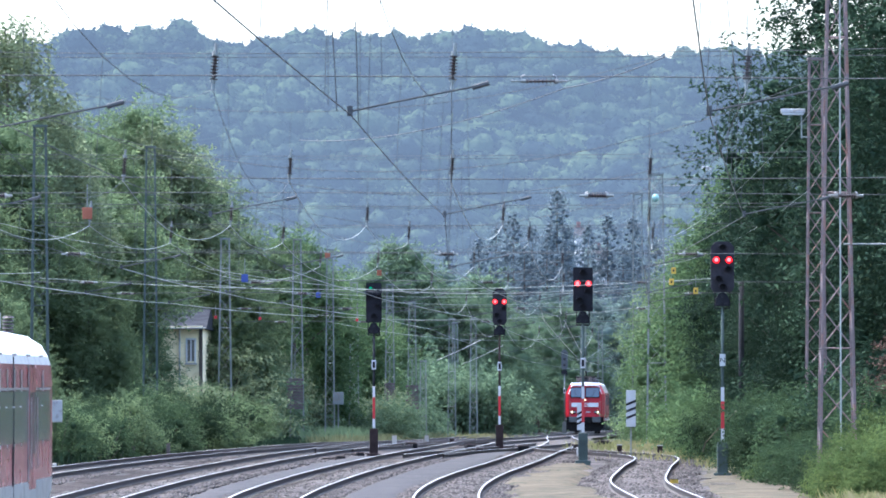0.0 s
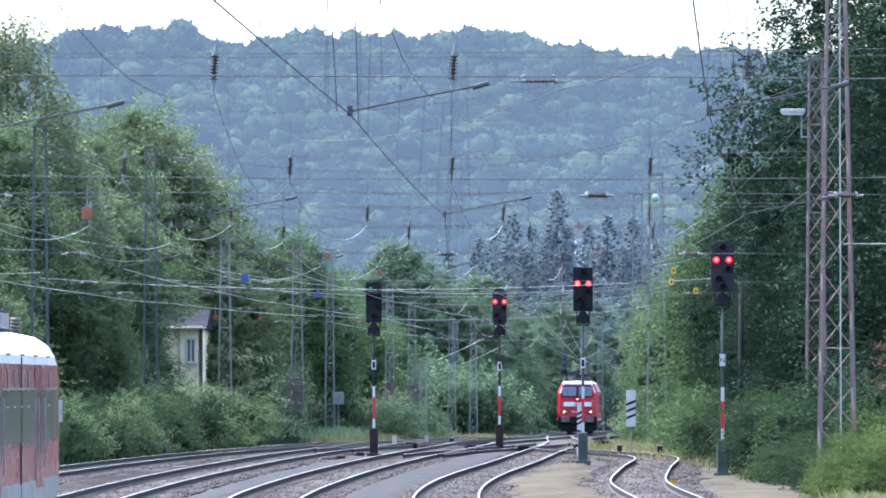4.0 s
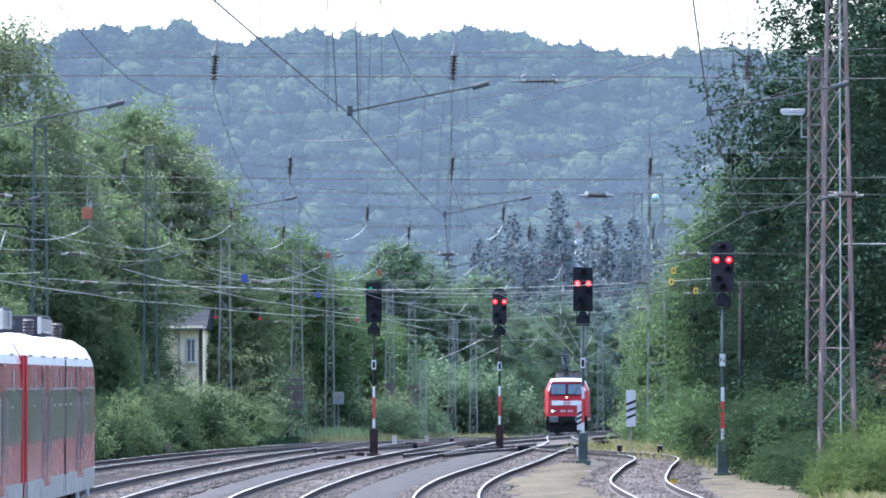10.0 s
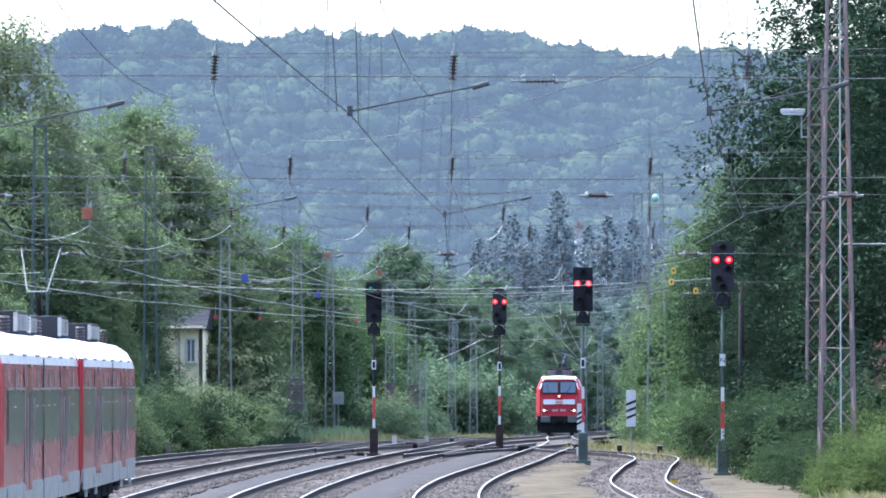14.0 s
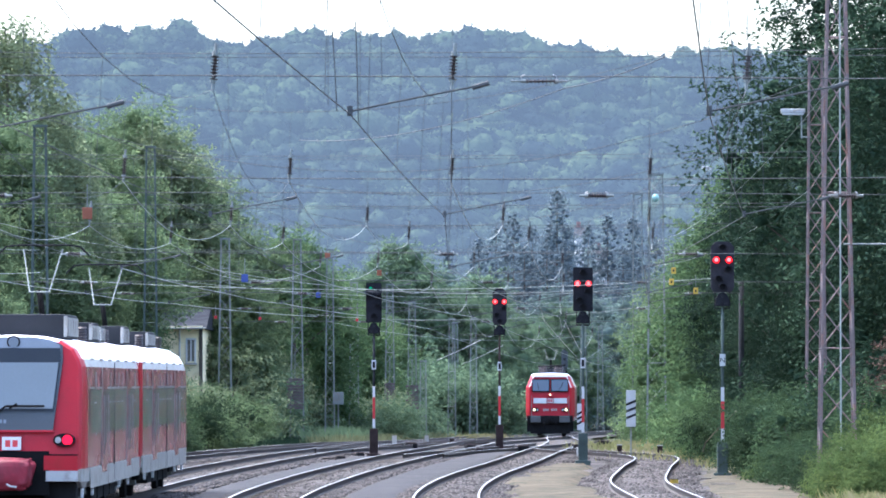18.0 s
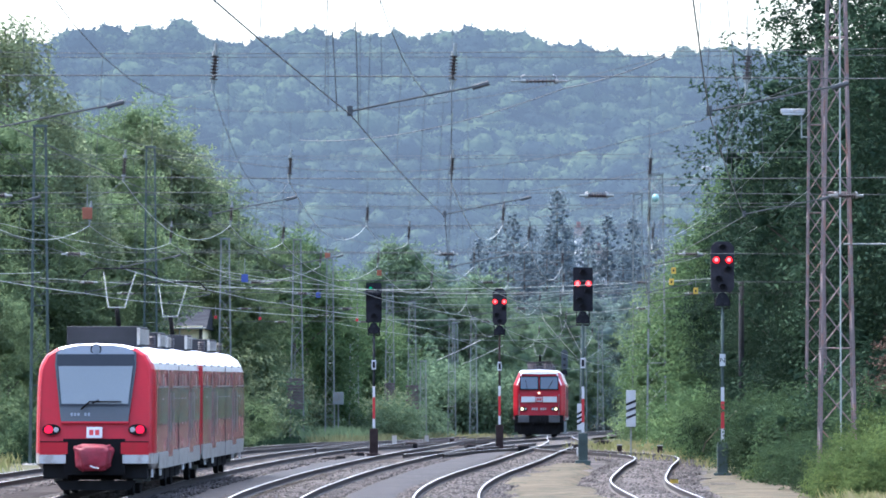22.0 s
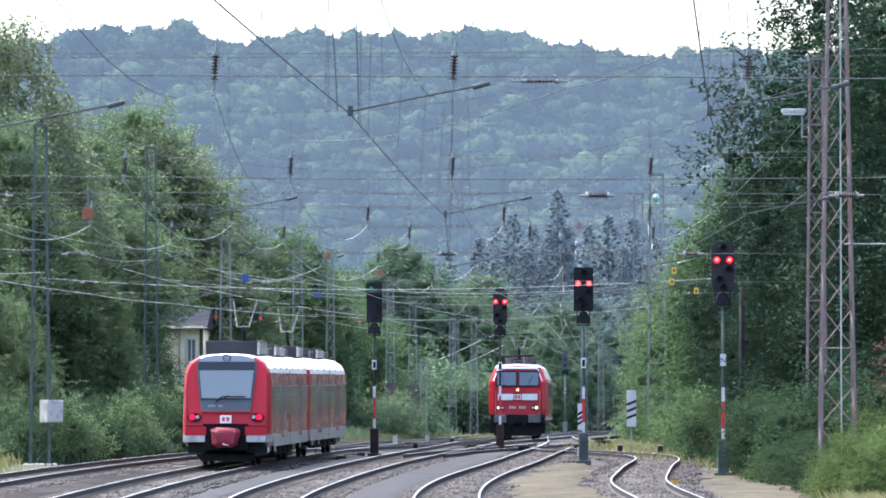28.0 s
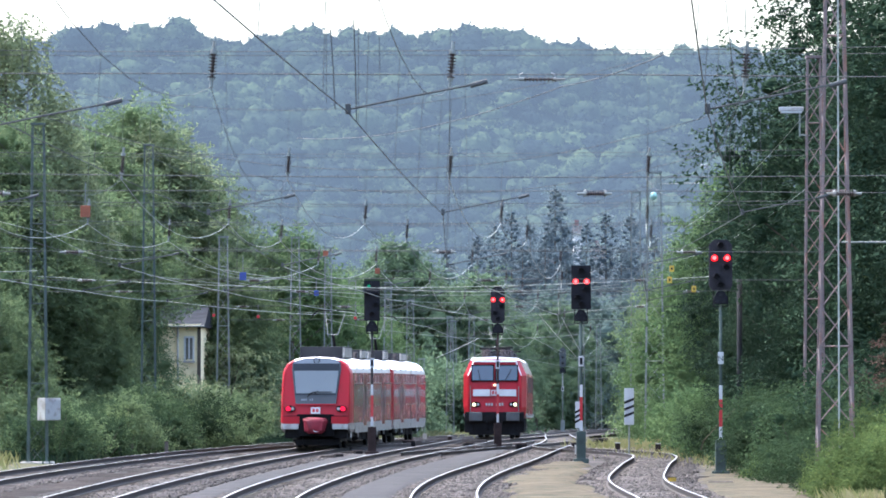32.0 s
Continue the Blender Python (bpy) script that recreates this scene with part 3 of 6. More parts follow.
def tree(name, label, height, spread, material, seed, count=6000, size=0.3, trunk=0.22, low=0.25, clumps=46, slim=1.0, droop=0.25, core=0.4, squash=0.8):
    """A tapered trunk with limbs, and a crown of leaf sprays in clumps with gaps."""
    rnd = np.random.RandomState(seed)
    ob = thing(name, label, "tree", "trees beside the line")
    bm = bmesh.new()
    top = Vector((rnd.uniform(-0.3, 0.3), rnd.uniform(-0.3, 0.3), height * 0.86))
    mid = top * 0.5 + Vector((rnd.uniform(-0.3, 0.3), rnd.uniform(-0.3, 0.3), 0))
    rod(bm, (0, 0, -0.6), mid, trunk, trunk * 0.62, 8)
    rod(bm, mid, top, trunk * 0.62, trunk * 0.12, 7)
    cs, rs = [], []
    for i in range(clumps):
        u = low + (1 - low) * (i + rnd.rand()) / clumps
        prof = math.sin(math.pi * min(1, 0.16 + 0.84 * (u - low) / (1 - low)) ** slim) ** 0.65
        a = i * 2.399 + rnd.uniform(-0.6, 0.6)
        reach = spread * prof * rnd.uniform(0.45, 1.0)
        c = Vector((math.cos(a) * reach, math.sin(a) * reach, height * u * 0.95))
        r = spread * rnd.uniform(0.25, 0.44) * (0.65 + 0.35 * prof)
        cs.append(c[:])
        rs.append(r)
        if i % 3 == 0:
            z0 = max(height * 0.15, c.z - reach * 0.8)
            k = min(1.0, z0 / mid.z)
            a0 = mid * k if z0 < mid.z else mid.lerp(top, min(1, (z0 - mid.z) / (top.z - mid.z)))
            rod(bm, a0, c, trunk * 0.28, trunk * 0.06, 5)
    part("trunk", bm, "bark", ob, "grey-brown trunk and limbs")
    v, f = leaves(rnd, cs, rs, count, size, droop, squash, core=core)
    raw("crown", v, f, material, ob, "leafy crown with gaps", smooth=True)
    return ob


def bush(name, label, height, spread, material, seed, count=6500, size=0.15, clumps=24, category="bush"):
    rnd = np.random.RandomState(seed)
    ob = thing(name, label, category, "bushes beside the line")
    bm = bmesh.new()
    cs, rs = [], []
    for i in range(clumps):
        a, q = i * 2.399 + rnd.uniform(-0.4, 0.4), math.sqrt((i + 0.5) / clumps)
        z = height * (0.15 + 0.78 * rnd.rand() ** 1.3 * (1 - 0.5 * q * q))
        c = Vector((math.cos(a) * q * spread, math.sin(a) * q * spread, z))
        cs.append(c[:])
        rs.append(spread * rnd.uniform(0.14, 0.40))
        if i % 2 == 0:
            rod(bm, (c.x * 0.25, c.y * 0.25, -0.5), c, 0.035, 0.012, 4)
    part("woody_base", bm, "bark", ob, "thin brown stems")
    v, f = leaves(rnd, cs, rs, count, size, 0.1, height / (2.2 * spread) + 0.35, core=0.28)
    raw("foliage", v, f, material, ob, "dense leaves", smooth=True)
    return ob


def conifer(name, label, height, spread, seed):
    rnd = np.random.RandomState(seed)
    ob = thing(name, label, "tree", "conifers behind the line")
    part("trunk", rod(bmesh.new(), (0, 0, -1), (0, 0, height), 0.3, 0.03, 7), "bark", ob)
    cs, rs = [], []
    for i in range(130):
        u = 0.12 + 0.87 * (i / 130)
        reach = spread * (1.03 - u) ** 0.9 * rnd.uniform(0.2, 0.85)
        a = i * 2.399
        cs.append((math.cos(a) * reach, math.sin(a) * reach, height * u - reach * 0.15))
        rs.append(max(0.6, spread * 0.30 * (1.12 - u)))
    v, f = leaves(rnd, cs, rs, 26000, 0.22, 0.5, 0.8, core=0.42)
    raw("crown", v, f, "conifer", ob, "layered needles tinted pale blue for haze", smooth=True)
    return ob


def plant(proto, used, x, y, z=None, turn=0.0, s=1.0):
    """The prototype itself for the first place, copies with the same meshes for the rest."""
    m = pose(x, y, gz(y) - 0.4 if z is None else z, 0, 0, turn)
    if proto.name not in used:
        used.add(proto.name)
        ob = proto
        ob.matrix_basis = m
    else:
        ob = copy_thing(proto, m)
    ob.scale = (s, s, s)
    return ob


USED = set()
rv = random.Random(11)
TREES = {
    "green": [tree("tree", "tall green broadleaf tree behind the track", 13.0, 3.9, "leaf_a", 21 + i, 38000, 0.14, 0.24, 0.12, 64) for i in range(3)],
    "bright": [tree("tree", "light green leafy tree beside the line", 9.5, 2.9, "leaf_b", 31 + i, 20000, 0.15, 0.16, 0.08) for i in range(2)],
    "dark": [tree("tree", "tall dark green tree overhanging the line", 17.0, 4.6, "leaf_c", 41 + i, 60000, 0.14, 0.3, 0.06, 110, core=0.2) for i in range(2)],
    "high": [tree("tree", "green tree with a high crown before the house", 12.5, 3.2, "leaf_a", 141, 24000, 0.15, 0.2, 0.42)],
    "silver": [tree("tree", "slender grey-green willow behind the track", 12.0, 2.7, "leaf_d", 51 + i, 24000, 0.14, 0.2, 0.25, 44) for i in range(2)],
    "birch": [tree("tree", "pale birch with thin hanging twigs", 12.0, 2.0, "leaf_d", 151, 21000, 0.11, 0.16, 0.2, 40, 1.0, 1.6, 0.0, 1.3)],
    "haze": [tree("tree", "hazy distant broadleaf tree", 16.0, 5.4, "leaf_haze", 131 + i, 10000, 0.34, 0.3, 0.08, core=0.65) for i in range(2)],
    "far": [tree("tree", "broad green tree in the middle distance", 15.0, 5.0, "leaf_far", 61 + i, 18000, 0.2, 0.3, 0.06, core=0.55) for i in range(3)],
}
BUSHES = {
    "green": [bush("bush", "green wild bush beside the track", 3.0, 1.9, "leaf_a", 71 + i, 8000, 0.12) for i in range(2)],
    "bright": [bush("bush", "bright yellow-green bush in the light", 2.6, 1.7, "leaf_b", 81 + i, 8000, 0.11) for i in range(2)],
    "silver": [bush("bush", "grey-green willow bush beside the track", 3.4, 1.8, "leaf_d", 91 + i, 9000, 0.1) for i in range(2)],
    "fine": [bush("bush", "yellow-green fine-leaved bush beside the path", 2.7, 1.8, "leaf_e", 111 + i, 14000, 0.085, 34) for i in range(2)],
    "mid": [bush("bush", "uneven mid-green bush at the wood's edge", 3.2, 1.9, "leaf_m", 171 + i, 10000, 0.1, 30) for i in range(2)],
    "far": [bush("bush", "green bush in the middle distance, leaf colour hazed", 3.2, 1.9, "leaf_far", 181 + i, 6000, 0.15, 24) for i in range(2)],
    "withered": [bush("bush", "withered reddish-brown bush among green ones", 4.9, 0.9, "leaf_brown", 161, 7000, 0.09)],
    "dark": [bush("bush", "dark green bush, shade put into its leaf colour", 4.0, 2.3, "leaf_c", 101 + i, 9000, 0.12) for i in range(2)],
}


def pick(table):
    """A prototype that has no place yet, or any."""
    free = [p for p in table if p.name not in USED]
    return free[0] if free else rv.choice(table)


def grow(kind, x, y, s=1.0):
    return plant(pick(TREES[kind]), USED, x, y, None, rv.uniform(0, 360), s)


def shrub(kind, x, y, s=1.0):
    return plant(pick(BUSHES[kind]), USED, x, y, None, rv.uniform(0, 360), s)


# left side: trees and bushes behind the outer track
VERGE = spline([(160, -17.0), (200, -16.4), (236, -14.6), (246, -12.4), (258, -10.5), (272, -9.3), (290, -7.6), (320, -5.9), (360, -3.8), (420, -1.0)])
for kind, x, y, s in (
    ("birch", -20.1, 249, 1.74), ("birch", -18.4, 252, 1.42), ("green", -20.2, 240, 1.18), ("green", -19.6, 238, 1.02), ("green", -21.5, 232, 1.0), ("green", -16.0, 280, 1.40), ("silver", -14.6, 278, 1.4),
    ("green", -12.7, 284, 1.14), ("silver", -10.8, 286, 0.74), ("green", -18.4, 258, 0.72), ("green", -17.4, 246, 0.5), ("green", -17.6, 254, 0.82), ("high", -15.9, 257, 0.98), ("bright", -15.9, 256, 0.6), ("green", -18.0, 268, 1.25), ("green", -20.6, 272, 1.3), ("silver", -11.6, 290, 0.8), ("green", -17.2, 240, 0.7), ("bright", -8.1, 292, 1.24), ("bright", -7.4, 302, 1.08),
    ("bright", -5.6, 312, 0.98), ("green", -12.6, 306, 0.9), ("bright", -4.6, 330, 0.9), ("green", -20.5, 226, 0.66), ("green", -22.5, 205, 0.8), ("green", -19.8, 210, 0.72),
    ("green", -17.6, 216, 0.5), ("green", -18.4, 242, 0.62), ("green", -22.0, 240, 0.8), ("green", -6.6, 322, 0.8), ("green", -13.6, 300, 0.62), ("green", -10.2, 316, 0.8), ("green", -16.0, 241, 0.62), ("green", -10.9, 271, 0.75), ("green", -14.7, 256, 0.55),
):
    grow(kind, x, y, s)
for i in range(34):
    y = 236 + i * 3.0
    shrub(rv.choice(("green", "silver", "green", "green", "silver")), VERGE(y) - rv.uniform(0.2, 2.6) - (1.5 if 262 < y < 284 else 0.0), y, rv.uniform(0.8, 1.35) if y > 268 else rv.uniform(0.85, 1.05))
for i in range(16):
    y = 264 + i * 3.4
    shrub(("silver", "far")[i % 2], VERGE(y) - rv.uniform(1.2, 3.2), y + 3, rv.uniform(1.3, 1.75))
for x, y, s in ((-13.2, 257, 1.05), (-11.8, 256, 1.08), (-10.6, 258, 1.0), (-17.2, 206, 0.9), (-18.6, 204, 1.2), (-16.9, 214, 0.8), (-16.6, 224, 1.0), (-15.4, 238, 1.1), (-17.9, 196, 0.7)):
    shrub("green", x, y, s)
for i in range(12):
    y = 198 + i * 3.2
    shrub(("mid", "green", "mid")[i % 3], T1(y) - 4.0 - rv.uniform(0.0, 1.2), y, rv.uniform(0.6, 0.95))
# right side: high dark trees and bright bushes before them
for kind, x, y, s in (
    ("dark", 18.6, 158, 1.0), ("dark", 17.2, 176, 1.2), ("dark", 15.9, 190, 1.28), ("dark", 19.5, 178, 1.1), ("dark", 15.4, 204, 0.92), ("dark", 18.5, 215, 0.95),
    ("green", 16.5, 182, 0.72), ("dark", 13.0, 218, 0.66), ("bright", 14.6, 250, 1.45), ("bright", 13.4, 276, 1.1), ("green", 14.4, 290, 0.95), ("bright", 13.0, 296, 0.9),
    ("dark", 13.4, 184, 0.5), ("dark", 12.6, 198, 0.5), ("green", 16.5, 300, 0.9), ("green", 15.5, 330, 0.85), ("dark", 16.6, 148, 0.62), ("dark", 19.6, 142, 0.9),
):
    grow(kind, x, y, s)
for kind, x, y, s in (
    ("fine", 10.7, 127, 0.62), ("fine", 11.6, 131, 0.9), ("fine", 9.9, 132.2, 0.5), ("fine", 12.8, 140, 0.95), ("fine", 10.3, 129.5, 0.72), ("fine", 11.2, 128.5, 0.8), ("fine", 10.8, 133.2, 0.85), ("mid", 10.4, 136, 0.6), ("mid", 9.9, 140, 0.5), ("mid", 10.2, 146, 0.62), ("mid", 9.8, 150, 0.5), ("fine", 9.6, 156, 0.42), ("mid", 9.7, 162, 0.6), ("mid", 10.2, 158, 0.8), ("withered", 12.4, 151, 0.92), ("mid", 12.2, 147.5, 1.0), ("mid", 13.2, 148.5, 1.05), ("mid", 11.0, 152, 1.0), ("mid", 10.8, 160, 1.0),
    ("mid", 11.2, 168, 1.1), ("mid", 11.0, 178, 1.1), ("bright", 10.0, 196, 0.75), ("bright", 10.9, 204, 1.0), ("bright", 10.9, 214, 0.95), ("bright", 11.6, 226, 1.15), ("bright", 11.8, 220, 1.45),
    ("bright", 11.2, 274, 0.9), ("green", 12.2, 284, 1.2), ("bright", 12.4, 262, 1.2), ("green", 12.4, 276, 1.2), ("green", 13.2, 296, 1.2), ("green", 14.4, 316, 1.3), ("green", 14.6, 345, 1.5),
    ("dark", 12.6, 186, 1.1), ("mid", 10.5, 188, 0.9), ("dark", 13.0, 152, 1.1),
):
    shrub(kind, x, y, s)
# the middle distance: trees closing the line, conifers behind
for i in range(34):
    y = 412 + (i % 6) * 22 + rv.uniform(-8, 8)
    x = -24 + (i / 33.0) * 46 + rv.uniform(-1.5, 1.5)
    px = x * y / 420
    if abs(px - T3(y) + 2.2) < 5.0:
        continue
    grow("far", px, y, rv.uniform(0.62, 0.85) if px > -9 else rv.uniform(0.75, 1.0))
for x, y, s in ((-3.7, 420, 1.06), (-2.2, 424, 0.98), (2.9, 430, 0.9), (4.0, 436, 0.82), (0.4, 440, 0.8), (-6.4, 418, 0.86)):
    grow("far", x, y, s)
for i in range(26):
    y = rv.uniform(300, 385)
    shrub("far", T2(y) - 3.2 - rv.uniform(0.3, 6.5), y, rv.uniform(0.22, 0.6))
for i in range(30):
    y = 286 + i * 3.4
    shrub("far", VERGE(y) - rv.uniform(0.8, 5.0), y, rv.uniform(0.8, 1.5))
for i in range(11):
    shrub("far", -10.6 + i * 0.68, 322 + (i % 3) * 6, rv.uniform(1.3, 2.0))
for i in range(22):
    y = 388 + (i % 3) * 6
    shrub("far", -13.0 + i * 0.72 + rv.uniform(-0.4, 0.4), y, rv.uniform(1.2, 2.1))
for i in range(12):
    shrub(rv.choice(("far", "silver")), -2.5 - i * 0.5 + rv.uniform(-0.6, 0.6), 292 + i * 7, rv.uniform(0.7, 1.1))
CON = [conifer("conifer", "conifer in the middle distance, paled blue for haze", 26, 8.6, 121 + i) for i in range(2)]
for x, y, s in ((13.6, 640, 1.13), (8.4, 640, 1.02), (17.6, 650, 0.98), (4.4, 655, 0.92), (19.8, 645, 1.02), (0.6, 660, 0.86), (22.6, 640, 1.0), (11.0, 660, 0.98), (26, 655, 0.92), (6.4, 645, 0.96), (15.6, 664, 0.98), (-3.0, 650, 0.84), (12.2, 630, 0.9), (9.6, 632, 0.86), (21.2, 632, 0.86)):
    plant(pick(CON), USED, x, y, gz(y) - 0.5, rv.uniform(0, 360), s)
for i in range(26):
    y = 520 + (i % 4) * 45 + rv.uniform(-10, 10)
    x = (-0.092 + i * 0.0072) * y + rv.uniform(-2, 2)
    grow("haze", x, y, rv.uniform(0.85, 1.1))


def grass(name, label, spots, seed, height, material, width=0.02):
    """A stand of grass blades, one sheet of stuff. spots: (x, y, rx, ry, blades)."""
    rnd = np.random.RandomState(seed)
    vs, total = [], 0
    for x, y, rx, ry, n in spots:
        px, py = x + rnd.normal(scale=0.5, size=n) * rx, y + rnd.normal(scale=0.5, size=n) * ry
        z = np.array([gz(v) for v in py]) - 0.42
        h = height * rnd.uniform(0.45, 1.25, n)
        lean = rnd.normal(scale=0.28, size=(n, 2)) * h[:, None]
        w = width * rnd.uniform(0.6, 1.6, n)
        a = np.stack([px - w, py, z], axis=1)
        b = np.stack([px + w, py, z], axis=1)
        m = np.stack([px + w * 0.8 + lean[:, 0] * 0.4, py + lean[:, 1] * 0.4, z + h * 0.6], axis=1)
        t = np.stack([px + lean[:, 0], py + lean[:, 1], z + h], axis=1)
        vs.append(np.stack([a, b, m, t], axis=1).reshape(-1, 3))
        total += n
    tagged(raw(name, np.vstack(vs), np.arange(total * 4).reshape(-1, 4), material), label, "grass", kind="stuff")


rg = random.Random(29)
tufts = []
for i in range(75):
    y = rg.uniform(262, 350)
    tufts.append((T2(y) - 3.0 - rg.uniform(0, 5.0) * rg.random(), y, rg.uniform(0.3, 1.1), rg.uniform(1, 4), rg.randint(120, 420)))
grass("pale_grass", "patchy pale grass between the tracks and the wood", tufts, 7, 0.62, "leaf_pale", 0.012)
grass("weeds", "green weeds standing among pale grass", [(x - 0.6, y + 3, q * 1.2, w, n // 2) for x, y, q, w, n in tufts[::2]], 27, 0.95, "leaf_far", 0.03)
grass("dry_grass", "dry straw-coloured grass beside the line", [(8.8, 200, 1.8, 6, 700), (7.9, 230, 2.2, 14, 1600), (9.7, 182, 1.2, 8, 500), (11.4, 140, 1.0, 8, 700), (11.6, 130, 1.0, 8, 800), (9.9, 123, 0.5, 3, 500), (9.6, 128, 0.5, 4, 300), (-16.3, 186, 1.2, 10, 900), (2.2, 345, 2.5, 30, 1500)], 8, 0.5, "dry", 0.015)
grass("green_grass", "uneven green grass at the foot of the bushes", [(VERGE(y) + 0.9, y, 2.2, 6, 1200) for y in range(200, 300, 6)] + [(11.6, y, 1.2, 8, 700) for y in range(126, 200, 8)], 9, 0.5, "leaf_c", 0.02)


def stones():
    """Loose ballast stones over the beds nearest to the camera."""
    rnd = np.random.RandomState(17)
    octa = np.array([(1, 0, 0), (-1, 0, 0), (0, 1, 0), (0, -1, 0), (0, 0, 1), (0, 0, -1)], float)
    tri = np.array([(0, 2, 4), (2, 1, 4), (1, 3, 4), (3, 0, 4), (2, 0, 5), (1, 2, 5), (3, 1, 5), (0, 3, 5)])
    vs, fs, n = [], [], 0
    for path, count in ((T2, 4200), (T3, 5200), (T4, 5600), (T5, 4200), (T1, 3200)):
        for _ in range(count):
            y = 121 + 95 * rnd.rand() ** 1.6
            off = rnd.choice([rnd.uniform(-0.62, 0.62), rnd.uniform(0.86, 1.7), rnd.uniform(-1.7, -0.86)])
            if path is T5 and y > 205:
                continue
            c = place(path, y, off, -0.17)
            r = rnd.uniform(0.025, 0.07)
            vs.append(octa * r * rnd.uniform(0.6, 1.3, (6, 1)) * np.array([1, 1, 0.8]) + np.array(c))
            fs.append(tri + n)
            n += 6
    tagged(raw("loose_ballast", np.vstack(vs), np.vstack(fs), "stone"), "loose dark grey ballast stones along the tracks", "ballast", kind="stuff")


stones()


# ---- masts, spans and wires ----
def lattice_mast(label, x, y, height, wide, top, material="steel", base=None, group="lattice masts", turn=0.0):
    """Four tapering angle legs joined by diagonal bracing on each face."""
    z0 = gz(y) - 0.35 if base is None else base
    ob = thing("lattice_mast", label, "mast", group, at=pose(x, y, z0, 0, 0, turn))
    hw = lambda z: (wide + (top - wide) * z / height) / 2
    for sx in (-1, 1):
        for sy in (-1, 1):
            bm = bmesh.new()
            a, b = Vector((sx * hw(0), sy * hw(0), 0)), Vector((sx * hw(height), sy * hw(height), height))
            rod(bm, a, b, 0.046, 0.04, 4)
            part("leg", bm, material, ob)
    n = max(6, int(height / (wide * 1.05)))
    for face in range(4):
        bm = bmesh.new()
        single = y < 300
        rot = Matrix.Rotation(face * math.pi / 2, 3, "Z")
        for i in range(n):
            za, zb = height * i / n, height * (i + 1) / n
            s = 1 if (i + face) % 2 else -1
            rod(bm, rot @ Vector((-s * hw(za), -hw(za), za)), rot @ Vector((s * hw(zb), -hw(zb), zb)), 0.019 if material == "steel_red" else 0.011, seg=4)
            if single:
                part("brace", bm, material, ob)
                bm = bmesh.new()
            if i % 4 == 0:
                rod(bm, rot @ Vector((-hw(za), -hw(za), za + 0.02)), rot @ Vector((hw(za), -hw(za), za + 0.02)), 0.019, seg=4)
                if single:
                    part("cross_bar", bm, material, ob)
                    bm = bmesh.new()
        if single:
            bm.free()
        else:
            part("bracing", bm, material, ob)["kind"] = "stuff"
    part("cap", boxes((-top / 2 - 0.06, top / 2 + 0.06, -top / 2 - 0.06, top / 2 + 0.06, height - 0.02, height + 0.06)), material, ob)
    part("foundation", boxes((-wide / 2 - 0.25, wide / 2 + 0.25, -wide / 2 - 0.25, wide / 2 + 0.25, -0.5, 0.08), bevel=0.03), "concrete", ob, "concrete foundation block")
    return ob


def weights(mast, dx, z0, z1, width=0.55):
    """A stack of tension weights hanging on a mast."""
    n = int((z1 - z0) / 0.16)
    for i in range(n):
        z = z0 + i * 0.16
        part("weight", boxes((dx - width / 2, dx + width / 2, -0.62, -0.3, z, z + 0.135), bevel=0.012), "weight", mast)
    part("weight_rod", rods([((dx, -0.46, z0 - 0.1), (dx, -0.46, z1 + 1.4))], 0.02), "steel", mast)


lattice_mast("grey galvanised lattice mast at the wood's edge", -14.5, 193, 12.2, 0.68, 0.40, "signal_green")
lattice_mast("grey lattice mast among dark trees", -12.7, 233, 13.2, 0.66, 0.36, "signal_green")
lattice_mast("grey lattice mast behind bushes", -10.8, 266, 10.3, 0.7, 0.4)
mw = lattice_mast("grey lattice mast with a stack of tension weights", -7.5, 276, 10.6, 0.72, 0.36)
weights(mw, -0.1, 1.9, 3.5, 0.85)
lattice_mast("slender lattice mast with a grey cabinet", -5.9, 280, 10.2, 0.5, 0.3)
lattice_mast("slender grey lattice mast before trees", -4.9, 296, 8.9, 0.55, 0.35)
mw = lattice_mast("grey lattice mast with dark tension weights", -3.05, 308, 9.1, 0.6, 0.35)
weights(mw, 0.0, 1.9, 3.6, 0.6)
mw = lattice_mast("grey lattice mast with dark tension weights", -1.8, 313, 8.2, 0.6, 0.35)
weights(mw, 0.0, 1.8, 3.5, 0.75)
lattice_mast("low slender grey lattice mast", -1.1, 298, 4.6, 0.36, 0.3)
lattice_mast("slender grey lattice mast before trees", 0.55, 332, 7.6, 0.5, 0.32)
lattice_mast("slender grey lattice mast before trees", 2.0, 352, 8.0, 0.5, 0.32)
lattice_mast("distant grey lattice mast beside the line", -3.6, 364, 9.6, 0.7, 0.4)
lattice_mast("distant grey lattice mast beside the line", 0.9, 400, 8.6, 0.6, 0.35)
lattice_mast("distant grey lattice mast beside the line", 2.4, 430, 9.8, 0.6, 0.35)
lattice_mast("distant grey lattice mast beside the line", 11.5, 440, 9.2, 0.6, 0.35)
lattice_mast("distant grey lattice mast beside the line", -5.6, 335, 8.8, 0.5, 0.3)
lattice_mast("distant grey lattice mast beside the line", 4.2, 520, 9.8, 0.6, 0.35)
lattice_mast("distant grey lattice mast beside the line", 14.8, 505, 10.2, 0.6, 0.35)
lattice_mast("distant grey lattice mast beside the line", -6.6, 420, 9.2, 0.6, 0.35)
lattice_mast("grey lattice mast standing beside bushes", 10.5, 264, 13.4, 0.95, 0.6)
lattice_mast("slender grey lattice mast standing in bushes", 10.6, 292, 13.6, 0.62, 0.45)
